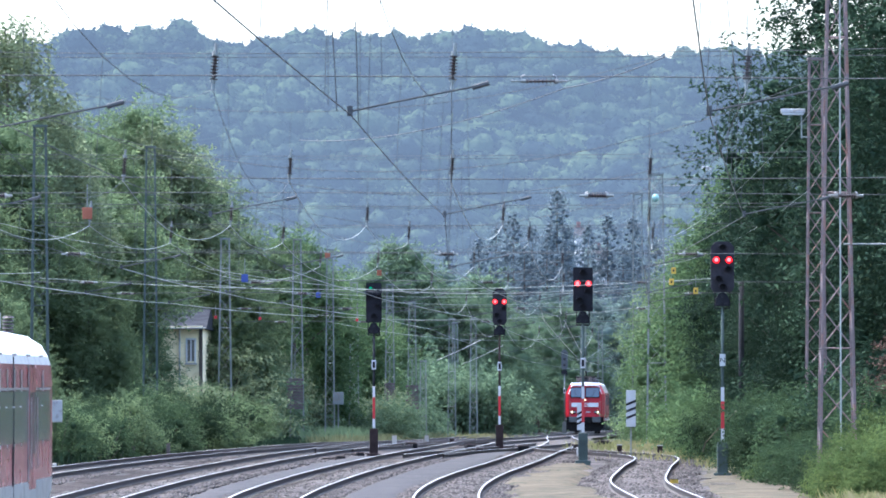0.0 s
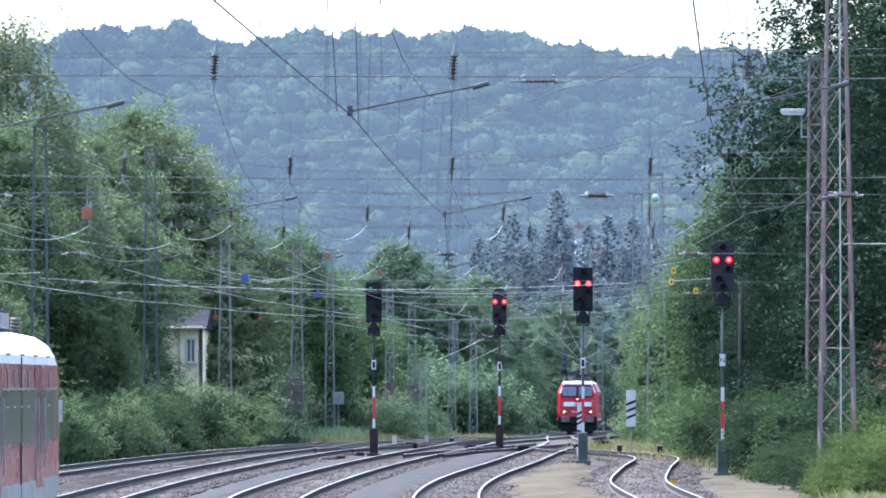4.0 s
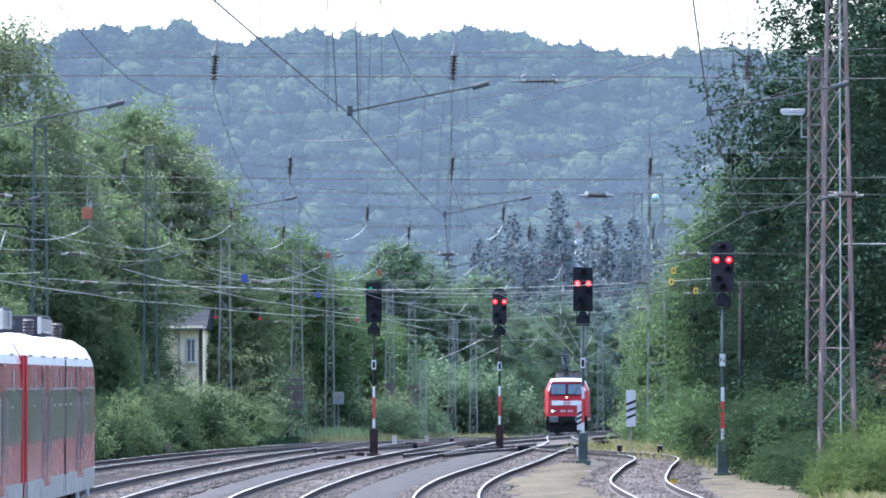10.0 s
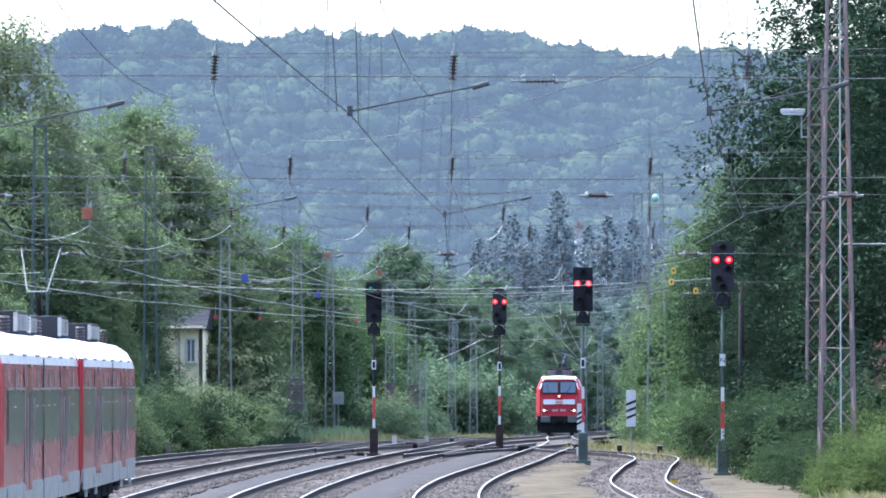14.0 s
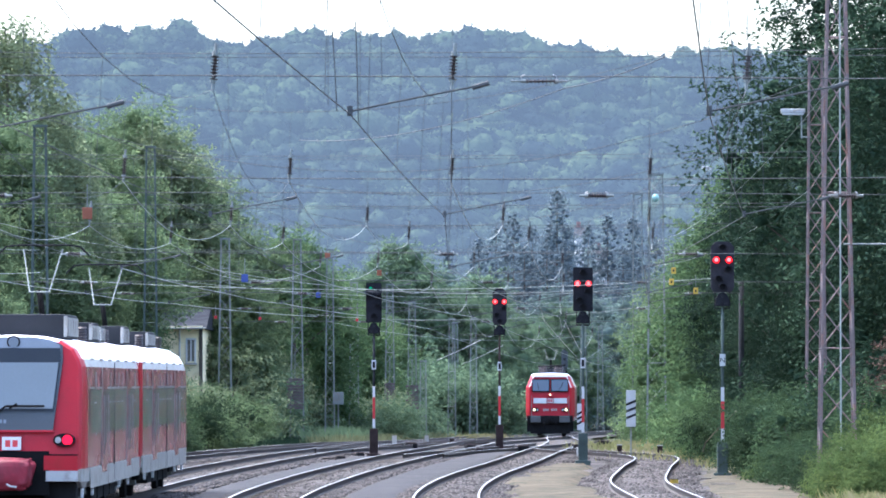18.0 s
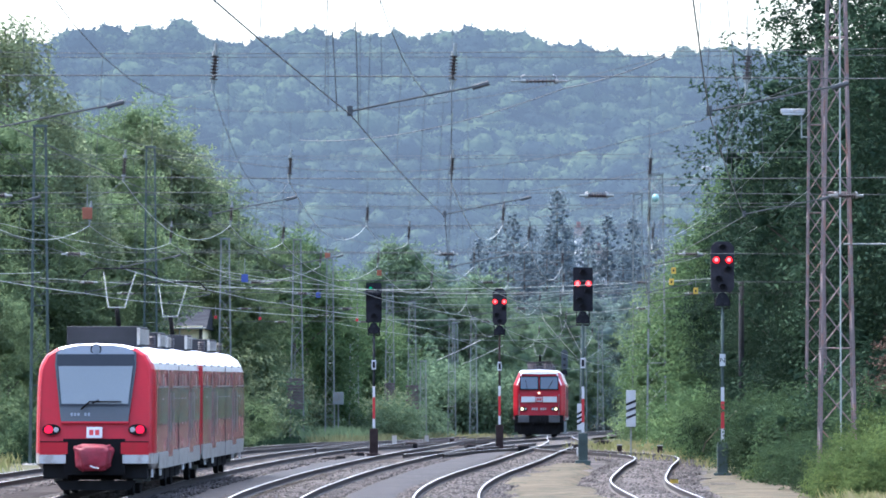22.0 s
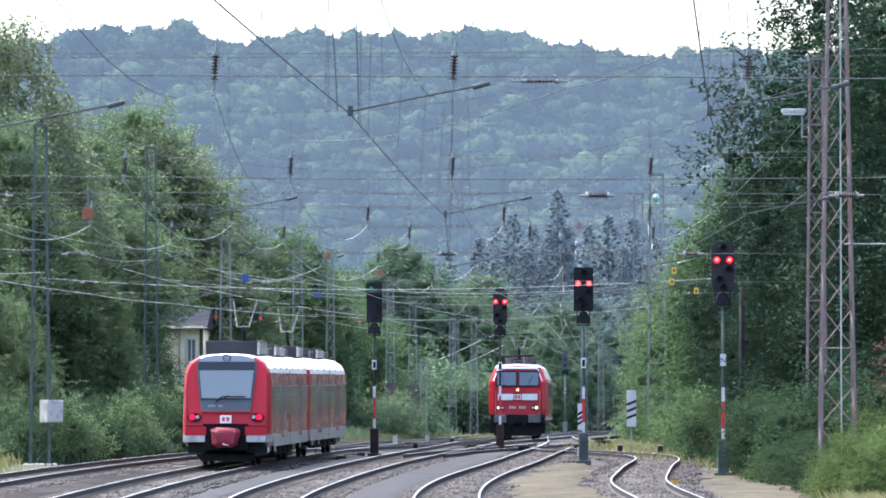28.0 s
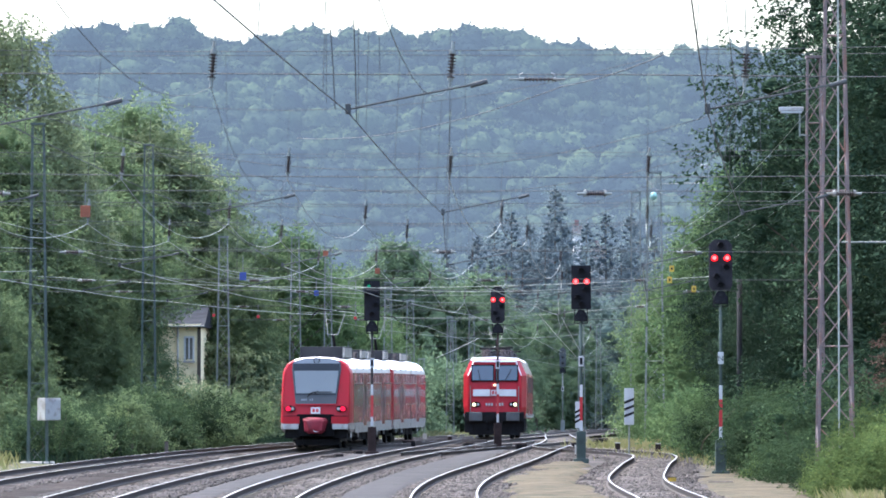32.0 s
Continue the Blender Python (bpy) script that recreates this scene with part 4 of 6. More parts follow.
lattice_mast("tall reddish steel lattice mast before dark trees", 9.83, 134, 16.5, 0.92, 0.3, "steel_red", -0.4, turn=0)
lattice_mast("tall reddish steel lattice mast before dark trees", 11.95, 172, 13.4, 0.66, 0.4, "steel_red", -0.4)
lattice_mast("tall grey lattice mast outside the near bend", -17.5, 92, 13.0, 0.9, 0.4)
lattice_mast("tall grey lattice mast outside the near bend", -17.6, 134, 13.0, 0.9, 0.4)
lattice_mast("tall grey lattice mast outside the near bend", -16.2, 172, 13.0, 0.9, 0.4)
lattice_mast("tall grey lattice mast beside the siding", 11.0, 92, 13.0, 0.9, 0.4)
# cable down the near right mast
mesh_thing("down_cable", tube([(9.87, 133.4, 16.0), (9.87, 133.35, 8.0), (9.88, 133.3, -0.3)], 0.022), "wire_pale", "pale earth cable down the lattice mast", "cable")


def insulator(a, b, r=0.055, sheds=8, material="porcelain"):
    """A ribbed insulator between two points with metal ends, as bmesh parts."""
    a, b = Vector(a), Vector(b)
    ends = (bmesh.new(), bmesh.new())
    rod(ends[0], a, a.lerp(b, 0.24), r * 0.5, seg=8)
    rod(ends[1], a.lerp(b, 0.8), b, r * 0.5, seg=8)
    rod(ends[0], a.lerp(b, 0.18), a.lerp(b, 0.27), r * 0.95, seg=8)
    rod(ends[1], a.lerp(b, 0.77), a.lerp(b, 0.84), r * 0.95, seg=8)
    core = bmesh.new()
    prof = [(0.25, 0.5)]
    for i in range(sheds):
        u = 0.28 + 0.48 * i / (sheds - 1)
        prof += [(u, 0.55), (u + 0.006, 1.3), (u + 0.02, 1.2), (u + 0.03, 0.55)]
    prof.append((0.80, 0.5))
    q = (b - a).to_track_quat("Z", "Y")
    rings = [[core.verts.new(a.lerp(b, u) + q @ Vector((r * w * math.cos(k * math.pi / 5), r * w * math.sin(k * math.pi / 5), 0))) for k in range(10)] for u, w in prof]
    for m, n in zip(rings, rings[1:]):
        for k in range(10):
            core.faces.new((m[k], m[(k + 1) % 10], n[(k + 1) % 10], n[k]))
    core.faces.new(rings[0][::-1])
    core.faces.new(rings[-1])
    return ends, core


def hang_insulator(name, label, a, b, r=0.055, sheds=8, material="porcelain"):
    ob = thing(name, label, "insulator", "span insulators")
    ends, core = insulator(a, b, r, sheds)
    for e in ends:
        part("end_fitting", e, "steel", ob, "dull metal end fitting")
    part("ribbed_body", core, material, ob, "ribbed brown porcelain")
    return ob


CONTACT, MESSENGER, LOWER, UPPER = 5.5, 7.67, 5.85, 8.42
SPANS = [(22, -16, 12), (57, -17, 11.5), (92, -17.5, 11.0), (134, -17.6, 9.83), (172, -16.2, 11.95), (193.6, -14.5, 14.0), (233, -12.7, 12.0), (266, -10.8, 10.5), (308, -4.9, 10.6), (364, -3.6, 12.5), (420, -6.6, 13.5), (505, 4.2, 14.8)]
WIRED = [("track_two", T2, 22, 505), ("track_three", T3, 22, 505), ("track_four", T4, 22, 312), ("track_five", T5, 22, 193.6), ("track_one", T1, 22, 233)]


def stagger(i, k):
    return -0.04 if (i + k) % 2 else -0.12


def extra_wire(name, label, pts, r=0.0085, material="wire_pale"):
    mesh_thing(name, tube(pts, r, 4), material, label, "cable")


def span_wires():
    rnd = random.Random(3)
    for i, (y, xl, xr) in enumerate(SPANS):
        g = gz(y)
        ob = thing("cross_span", "steel cross-span ropes holding the overhead line between masts", "cable", "cross-spans")
        thin = 0.0065 if y < 150 else 0.010
        for name, z, sag, r in (("upper_rope", UPPER, 0.12, thin), ("lower_rope", LOWER, -0.05, thin), ("second_rope", UPPER - 0.14, 0.05, thin * 0.8)):
            pts = [(xl + (xr - xl) * u / 12, y, g + z + rnd.uniform(-0.015, 0.015) - sag * math.sin(math.pi * u / 12)) for u in range(13)]
            part(name, tube(pts, r, 4), "wire", ob)
        head = lambda x: g + 9.4 + 3.0 * ((x - (xl + xr) / 2) / ((xr - xl) / 2)) ** 2
        pts = [(xl + (xr - xl) * u / 16, y + 0.1, head(xl + (xr - xl) * u / 16)) for u in range(17)]
        part("carrying_rope", tube(pts, thin * 1.1, 4), "wire", ob)
        for k, (nm, path, ya, yb) in enumerate(WIRED):
            if not ya <= y <= yb:
                continue
            x = path(y)
            part("hanger", tube([(x + 0.06, y + 0.08, head(x)), (x, y, g + UPPER)], thin * 0.8, 4), "wire", ob)
            part("hanger", tube([(x + 0.25, y + 0.04, g + UPPER - 0.1), (x + 0.3, y, g + LOWER)], 0.0045, 4), "wire", ob)
            hang_insulator("insulator", "ribbed brown insulator hanging from the cross-span", (x + 0.06, y, g + UPPER + 0.05), (x, y, g + MESSENGER), 0.06)
            s = stagger(i, k)
            d = 1 if s < 0 else -1
            c = Vector((x + s, y, g + CONTACT - (0.2 if y == 57 and path is T3 else 0.0)))
            arm = thing("steady_arm", "tubular steady arm with a clamp at the contact wire", "steady arm", "steady arms")
            tip = c + Vector((d * 1.36, 0, 0.30))
            part("tube", tube([c + Vector((0, 0, 0.03)), c.lerp(tip, 0.5) + Vector((0, 0, 0.02)), tip], 0.012 if y < 100 else 0.017, 6), "wire", arm, "dark steel tube")
            part("clamp", boxes((c.x - 0.03, c.x + 0.03, y - 0.02, y + 0.02, c.z - 0.02, c.z + 0.09), bevel=0.006), "wire", arm)
            part("joint", rods([(tip - Vector((d * 0.06, 0, 0.02)), tip + Vector((d * 0.12, 0, 0.03)))], 0.028, 7), "wire", arm)
        for u in (0.14, 0.33, 0.62, 0.84):
            if y < 30 or y > 300:
                continue
            x = xl + (xr - xl) * (u + rnd.uniform(-0.04, 0.04))
            if u == 0.62 and y in (57, 92):
                x = 1.02 if y == 57 else 2.63
            hang_insulator("insulator", "ribbed insulator lying in the lower span rope", (x - 0.3, y, g + LOWER), (x + 0.3, y, g + LOWER), 0.05 if y > 60 else 0.022)
            if u > 0.5:
                for e in (-0.3, 0.3):
                    extra_wire("arcing_horn", "small pale bent arcing horn on an insulator", [(x + e * 0.6, y, g + LOWER), (x + e * 0.65, y, g + LOWER + 0.05), (x + e * 0.5, y, g + LOWER + 0.07)], 0.008 if y > 60 else 0.005, "train_grey")
    for k, (nm, path, ya, yb) in enumerate(WIRED):
        ys = [(i, s[0]) for i, s in enumerate(SPANS) if ya <= s[0] <= yb]
        con = thing("contact_wire", "copper contact wire over the track with thin droppers", "overhead wire", "contact wires")
        mes = thing("messenger_wire", "sagging messenger wire above the contact wire", "overhead wire", "messenger wires")
        for (i, y0), (j, y1) in zip(ys, ys[1:]):
            m = max(6, int((y1 - y0) / 4))
            pc, pm = [], []
            for u in range(m + 1):
                q = u / m
                y = y0 + (y1 - y0) * q
                x = path(y0) * (1 - q) + path(y1) * q
                pc.append(Vector((x + stagger(i, k) * (1 - q) + stagger(j, k) * q, y, gz(y) + CONTACT - 0.05 * math.sin(math.pi * q))))
                sag = min(1.45, 0.95 * ((y1 - y0) / 40) ** 1.2)
                pm.append(Vector((x, y, gz(y) + MESSENGER - sag * 4 * q * (1 - q))))
            # from 130 m on, the same wire is coloured paler for caught skylight
            tone = "wire" if y0 < 130 else "wire_pale"
            part("wire", tube(pc, 0.007 if y0 < 130 else 0.012, 5), tone, con)
            part("wire", tube(pm, 0.006 if y0 < 130 else 0.011, 5), tone, mes)
            if y1 < 330:
                for u in range(1, m, 2):
                    part("dropper", rods([(pm[u], pc[u])], 0.0035, 4), "wire", con)


span_wires()


def marker_plate(color, x, y, z, w=0.3, h=0.36):
    ob = thing("marker_plate", color + " marker plate hanging in the overhead ropes", "sign", "marker plates")
    part("plate", boxes((x - w / 2, x + w / 2, y - 0.015, y + 0.015, z - h / 2, z + h / 2), bevel=0.008), color if color in M else "red_enamel", ob)
    part("inset", boxes((x - w * 0.17, x + w * 0.17, y - 0.022, y - 0.016, z - h * 0.2, z + h * 0.2)), "black" if color == "yellow" else "orange" if color == "orange" else "blue" if color == "blue" else "red_enamel", ob)
    part("hook", rods([((x, y, z + h / 2 - 0.01), (x, y, z + h / 2 + 0.4))], 0.01), "steel", ob)


for color, x, y, z in (
    ("orange", -6.1, 92, 5.55), ("blue", -4.95, 134, 5.25), ("yellow", 7.39, 172, 6.23), ("yellow", 7.32, 172, 5.87), ("yellow", 8.1, 172, 5.58),
    ("orange", -3.7, 172, 6.7), ("blue", -4.5, 193.6, 5.8), ("red", -8.2, 193.6, 5.0), ("red", -6.6, 193.6, 4.95), ("orange", -2.3, 193.6, 6.6), ("red", -3.1, 193.6, 4.9),
):
    marker_plate(color, x, y, z, 0.1 if color == "red" else 0.17 if color != "yellow" else 0.15, 0.1 if color == "red" else 0.2)


def catenary(a, b, sag, n=14):
    a, b = Vector(a), Vector(b)
    return [a.lerp(b, u / n) - Vector((0, 0, sag * 4 * (u / n) * (1 - u / n))) for u in range(n + 1)]


for a, b, sag in (
    ((-17.5, 92, 8.0), (-14.5, 193, 7.4), 0.8), ((-17.5, 92, 7.0), (-14.5, 193, 6.6), 0.8), ((-17.6, 134, 9.0), (-12.7, 233, 8.4), 0.6),
    ((-14.5, 193, 8.2), (-12.7, 233, 8.0), 0.5), ((-12.7, 233, 8.6), (-7.5, 276, 8.0), 0.7), ((-14.5, 193, 6.4), (9.0, 172, 6.0), 0.4),
    ((-17.5, 92, 6.4), (11, 92, 6.2), 0.15), ((9.83, 134, 10.2), (10.5, 264, 9.6), 0.8), ((11.95, 172, 9.0), (10.5, 264, 8.4), 0.6),
    ((-12.7, 233, 7.2), (10.5, 264, 7.4), 0.7), ((-10.8, 266, 7.6), (10.6, 292, 7.4), 0.8), ((-7.5, 276, 6.2), (10.2, 264, 6.4), 0.5),
    ((-3.6, 134, 8.7), (2.1, 92, 7.7), 0.3), ((2.1, 92, 7.7), (3.1, 75, 7.2), 0.05), ((-7.6, 172, 6.3), (6.4, 193, 6.1), 0.5), ((-5.9, 280, 5.8), (8.6, 312, 5.4), 0.6),
):
    extra_wire("overhead_cable", "thin overhead cable strung between masts", catenary(a, b, sag), 0.0085, "wire" if a[1] in (134, 92) and b[1] < 134 else "wire_pale")


# pale grey colour stands for light glancing off these distant wires
for a, b in (((-1.2, 420, 4.1), (2.1, 300, 5.0)), ((1.35, 410, 4.0), (3.4, 305, 4.75)), ((10.0, 400, 4.5), (5.3, 290, 6.2)), ((11.0, 410, 4.2), (6.4, 285, 6.0))):
    extra_wire("overhead_cable", "pale overhead wire slanting between distant masts", catenary(a, b, 0.05), 0.018, "train_grey")


for pts, r in (
    ([(-1.176, 57, 6.376), (-1.15, 57, 6.0), (-1.128, 57, 5.53)], 0.0062), ([(-0.93, 57, 6.484), (-0.91, 57, 5.9), (-0.90, 57, 5.40)], 0.0066),
    ([(-1.18, 57, 7.66), (-1.176, 57, 6.376)], 0.002), ([(-0.95, 57, 7.66), (-0.93, 57, 6.484)], 0.002),
    ([(-0.882, 57, 7.66), (-0.88, 57, 5.36)], 0.003), ([(-1.224, 57, 7.66), (-1.22, 57, 5.6)], 0.003),
):
    extra_wire("hanging_wire", "dark thin wire hanging down to the contact wire", pts, r, "wire")


# ---- signals ----
def signal(x, y, top, label, lamps, mast_mat="signal_grey", foot_mat="brown", chamfer=False, letter="", shift=0.0, head_w=0.68, plate=True, board_mat="black"):
    """A light signal: foot, mast with plates, board with hooded lamps and a small board below."""
    base = gz(y) - 0.16
    ob = thing("railway_signal", label, "signal", "main signals", at=pose(x, y, base))
    top -= base
    hh = 1.52
    part("foot", boxes((-0.16, 0.16, -0.16, 0.16, 0, 1.04), (-0.26, 0.26, -0.22, 0.22, -0.3, 0.1), bevel=0.02), foot_mat, ob, "tapered steel foot")
    part("mast", rod(bmesh.new(), (0, 0, 1.0), (0, 0, top - hh + 0.1), 0.05, 0.046, 10), mast_mat, ob, smooth=True)
    s = 0.052
    if plate:
        for nm, m, z0, z1 in (("mast_band", "white", 1.06, 1.42), ("mast_band", "red_enamel", 1.42, 2.24), ("mast_band", "white", 2.24, 2.66)):
            part(nm, boxes((-s + 0.002, s - 0.002, -s - 0.02, -s, z0, z1), bevel=0.004), m, ob, "white and red mast plate")
    pl = part("name_plate", boxes((-0.085, 0.085, -s - 0.05, -s - 0.005, 3.30, 3.66), bevel=0.006), "white", ob, "small white plate with a letter")
    if letter:
        cu = bpy.data.curves.new("letter", "FONT")
        cu.body, cu.size, cu.align_x, cu.extrude = letter, 0.22, "CENTER", 0.003
        tmp = bpy.data.objects.new("letter", cu)
        scene.collection.objects.link(tmp)
        me = bpy.data.meshes.new_from_object(tmp.evaluated_get(bpy.context.evaluated_depsgraph_get()))
        bpy.data.objects.remove(tmp)
        me.materials.append(M["black"])
        lt = obj("letter", me, pl)
        lt.matrix_basis = pose(0, -s - 0.054, 3.40, 90, 0, 0)
    else:
        part("mark", boxes((-0.05, 0.05, -s - 0.056, -s - 0.05, 3.36, 3.6)), "black", pl)
    # the board
    w, c = head_w / 2, 0.16 if chamfer else 0.03
    z0, z1 = top - hh, top
    cb = c * 0.9
    out = [(-w + cb * 0.6, z0), (w - cb * 0.6, z0), (w, z0 + cb), (w, z1 - c), (w - c, z1), (-w + c, z1), (-w, z1 - c), (-w, z0 + cb)]
    out = [(px + shift, pz) for px, pz in out]
    board = part("signal_board", prism(out, -0.14, 0.02), board_mat, ob, "black enamelled signal board")
    part("lamp_case", boxes((shift - w * 0.8, shift + w * 0.8, 0.02, 0.34, z0 + 0.1, z1 - 0.12), bevel=0.03), "signal_grey", ob, "black lamp housing behind the board")
    for lx, u, m in lamps:
        z = z1 - hh * u
        hood = bmesh.new()
        n = 10
        ra = [[hood.verts.new((shift + lx + (r + 0.0) * math.cos(math.pi * k / n), yy, z + r * math.sin(math.pi * k / n))) for k in range(n + 1)] for r, yy in ((0.12, -0.14), (0.115, -0.36), (0.095, -0.36), (0.1, -0.14))]
        for a, b in zip(ra, ra[1:]):
            for k in range(n):
                hood.faces.new((a[k], a[k + 1], b[k + 1], b[k]))
        part("lamp_hood", hood, "black", board)
        lens = bmesh.new()
        rod(lens, (shift + lx, -0.15, z), (shift + lx, -0.19, z), 0.06 if m == "lamp_green" else 0.105 if m != "black" else 0.08, seg=14)
        part("lamp", lens, m, board, "lit red lamp" if "red" in m else "lit green lamp" if "green" in m else "dark unlit lamp")
        if m == "lamp_red":
            core = bmesh.new()
            rod(core, (shift + lx, -0.19, z), (shift + lx, -0.205, z), 0.06, seg=12)
            part("lamp_core", core, "lamp_red_core", board, "bright lamp centre")
    # small board below
    b2 = part("lower_board", prism([(-0.2 + shift, z0 - 0.42), (0.2 + shift, z0 - 0.42), (0.2 + shift, z0 - 0.2), (0.1 + shift, z0 - 0.02), (-0.1 + shift, z0 - 0.02), (-0.2 + shift, z0 - 0.2)], -0.12, 0.14), "black", ob, "small triangular lamp board")
    for lx, dz in ((0, -0.12), (-0.11, -0.33), (0.11, -0.33)):
        lens = bmesh.new()
        rod(lens, (lx + shift, -0.12, z0 + dz), (lx + shift, -0.15, z0 + dz), 0.055, seg=10)
        part("lamp", lens, "train_dark", b2)
    part("platform_bracket", rods([((-0.22, 0.05, z0 - 0.48), (0.22, 0.05, z0 - 0.48)), ((-0.22, 0.05, z0 - 0.48), (-0.22, 0.05, z0)), ((0.22, 0.05, z0 - 0.48), (0.22, 0.05, z0))], 0.02), "black", ob)
    return ob


PAIR = [(-0.19, 0.36, "lamp_red"), (0.19, 0.36, "lamp_red"), (0, 0.12, "black"), (0.17, 0.55, "black"), (-0.12, 0.74, "black"), (0, 0.9, "black")]
signal(-2.64, 205, 6.45, "black light signal showing one green lamp", [(-0.12, 0.14, "lamp_green"), (0.17, 0.36, "black"), (-0.17, 0.36, "black"), (0.15, 0.6, "black"), (0, 0.85, "black")], head_w=0.6)
signal(2.35, 223, 6.55, "black light signal showing two red lamps", PAIR, "brown", "brown", True, head_w=0.58, board_mat="board_faded")
signal(4.86, 186.5, 6.64, "black light signal showing two bright red lamps", PAIR, "signal_green", "signal_green", head_w=0.68)
signal(8.38, 161, 6.87, "dark light signal with clipped corners showing two red lamps", PAIR, "signal_green", "signal_green", True, "N", head_w=0.7, board_mat="board_faded")
signal(9.5, 420, 5.2, "distant dark light signal seen from its rear beside the line", [(0, 0.2, "black"), (0, 0.5, "black"), (0, 0.8, "black")], "steel", "steel", True, "", 0.0, 0.5, False, "mask_grey")


def marker_board(x, y, z0, z1, w, label):
    """A white distance board with slanting black bars."""
    ob = thing("distance_board", label, "sign", "distance boards")
    part("post", rods([((x, y + 0.04, gz(y) - 0.5), (x, y + 0.04, z1 - 0.05))], 0.03, 8), "steel", ob)
    part("board", boxes((x - w / 2, x + w / 2, y - 0.015, y + 0.015, z0, z1), bevel=0.006), "white", ob)
    h = z1 - z0
    for k in range(3):
        zc = z0 + h * (0.28 + 0.185 * k)
        bar = bmesh.new()
        q = [bar.verts.new((x + a * w / 2, yy, zc + a * 0.07 + b)) for yy in (y - 0.022, y - 0.016) for a, b in ((-1, -0.045), (1, -0.045), (1, 0.055), (-1, 0.055))]
        bar.faces.new(q[:4])
        bar.faces.new(q[4:][::-1])
        for i in range(4):
            bar.faces.new((q[i], q[i + 4], q[(i + 1) % 4 + 4], q[(i + 1) % 4]))
        part("bar", bar, "black", ob, "slanting black bar")
    return ob


marker_board(7.0, 200, 1.0, 2.36, 0.36, "white board with three slanting black bars beside the line")
marker_board(5.5, 215, 0.75, 1.8, 0.26, "white board with slanting black bars behind a signal")

# small plates and boxes along the line
ob = thing("switch_cabinet", "pale grey cabinet on the lattice mast", "cabinet", at=pose(-14.05, 192.4, 0, 0, 0, 38))
part("body", boxes((-0.34, 0.34, -0.25, 0.25, 1.22, 2.02), bevel=0.02), "sill", ob)
part("door", boxes((-0.31, 0.31, -0.27, -0.252, 1.25, 1.99), bevel=0.006), "train_grey", ob)
part("bracket", boxes((-0.3, 0.3, 0.2, 0.3, 1.5, 1.6)), "steel", ob)
ob = thing("line_cabinet", "grey cabinet on the slender lattice mast", "cabinet", at=pose(-5.45, 279.4, gz(279)))
part("body", boxes((-0.28, 0.28, -0.2, 0.2, 0.9 + 0.9, 2.45), bevel=0.02), "steel", ob)
part("post", rods([((0, 0, -0.5), (0, 0, 1.9))], 0.04), "steel", ob)


def point_machine(x, y, s=1.0):
    ob = thing("point_machine", "low dark switch machine beside the rails", "switch machine", "switch machines", at=pose(x, y, gz(y) - 0.2, 0, 0, 8))
    part("case", boxes((-0.25 * s, 0.25 * s, -0.4, 0.4, 0, 0.24 * s), bevel=0.03), "underframe", ob)
    part("lid", boxes((-0.22 * s, 0.22 * s, -0.36, 0.36, 0.24 * s, 0.29 * s), bevel=0.015), "brown", ob)
    part("drive_rod", rods([((-0.25 * s, 0, 0.1), (-1.1 * s, 0.02, 0.08))], 0.025), "rail_side", ob)


for x, y, s in ((-3.75, 196, 0.6), (-3.2, 206.5, 0.55), (1.15, 226, 0.85), (1.45, 216, 0.7), (3.2, 219, 1.0), (5.6, 222, 1.0), (6.9, 232, 1.2), (-1.4, 229, 1.0)):
    point_machine(x, y, s)


def fence_post(x, y, h=0.9):
    ob = thing("fence_post", "old grey wooden post at the bushes' edge", "post", "posts", at=pose(x, y, gz(y) - 0.45, rv.uniform(-3, 3), rv.uniform(-4, 4), 0))
    part("post", boxes((-0.07, 0.07, -0.07, 0.07, 0, h), bevel=0.012), "sleeper", ob)
    part("top", boxes((-0.075, 0.075, -0.075, 0.075, h, h + 0.03), bevel=0.008), "bark", ob)


for i, x in enumerate((-12.4, -12.0, -10.7)):
    fence_post(x, 207 + i * 1.1, 0.5 + 0.1 * (i % 3))


def luminaire(x, y, z, length, post):
    ob = thing("line_lamp", "pale grey elongated outdoor lamp on a short bracket", "lamp", "outdoor lamps", at=pose(x, y, z))
    part("housing", boxes((-length / 2, length / 2, -0.12, 0.12, -0.04, 0.1), bevel=0.025), "train_grey", ob)
    part("diffuser", boxes((-length / 2 + 0.05, length / 2 - 0.05, -0.1, 0.1, -0.1, -0.04), bevel=0.02), "white", ob)
    part("stem", rods([((length * 0.35, 0, -0.06), (length * 0.35, 0, -0.85))], 0.03), "steel", ob)
    part("bracket", rods([((length * 0.35, 0, -0.8), (post[0], post[1], -0.8))], 0.025), "steel", ob)


luminaire(11.2, 171.6, 11.3, 0.78, (0.6, 0.3))
luminaire(12.9, 262.0, 13.1, 0.5, (-2.2, 1.7))
luminaire(12.2, 134, 6.9, 0.5, (-2.2, 0.0))
mesh_thing("steel_pole", rod(bmesh.new(), (10.75, 193.4, -0.6), (10.75, 193.4, 6.3), 0.11, 0.1, 10), "signal_grey", "dark plain steel pole before the trees", "pole", smooth=True)


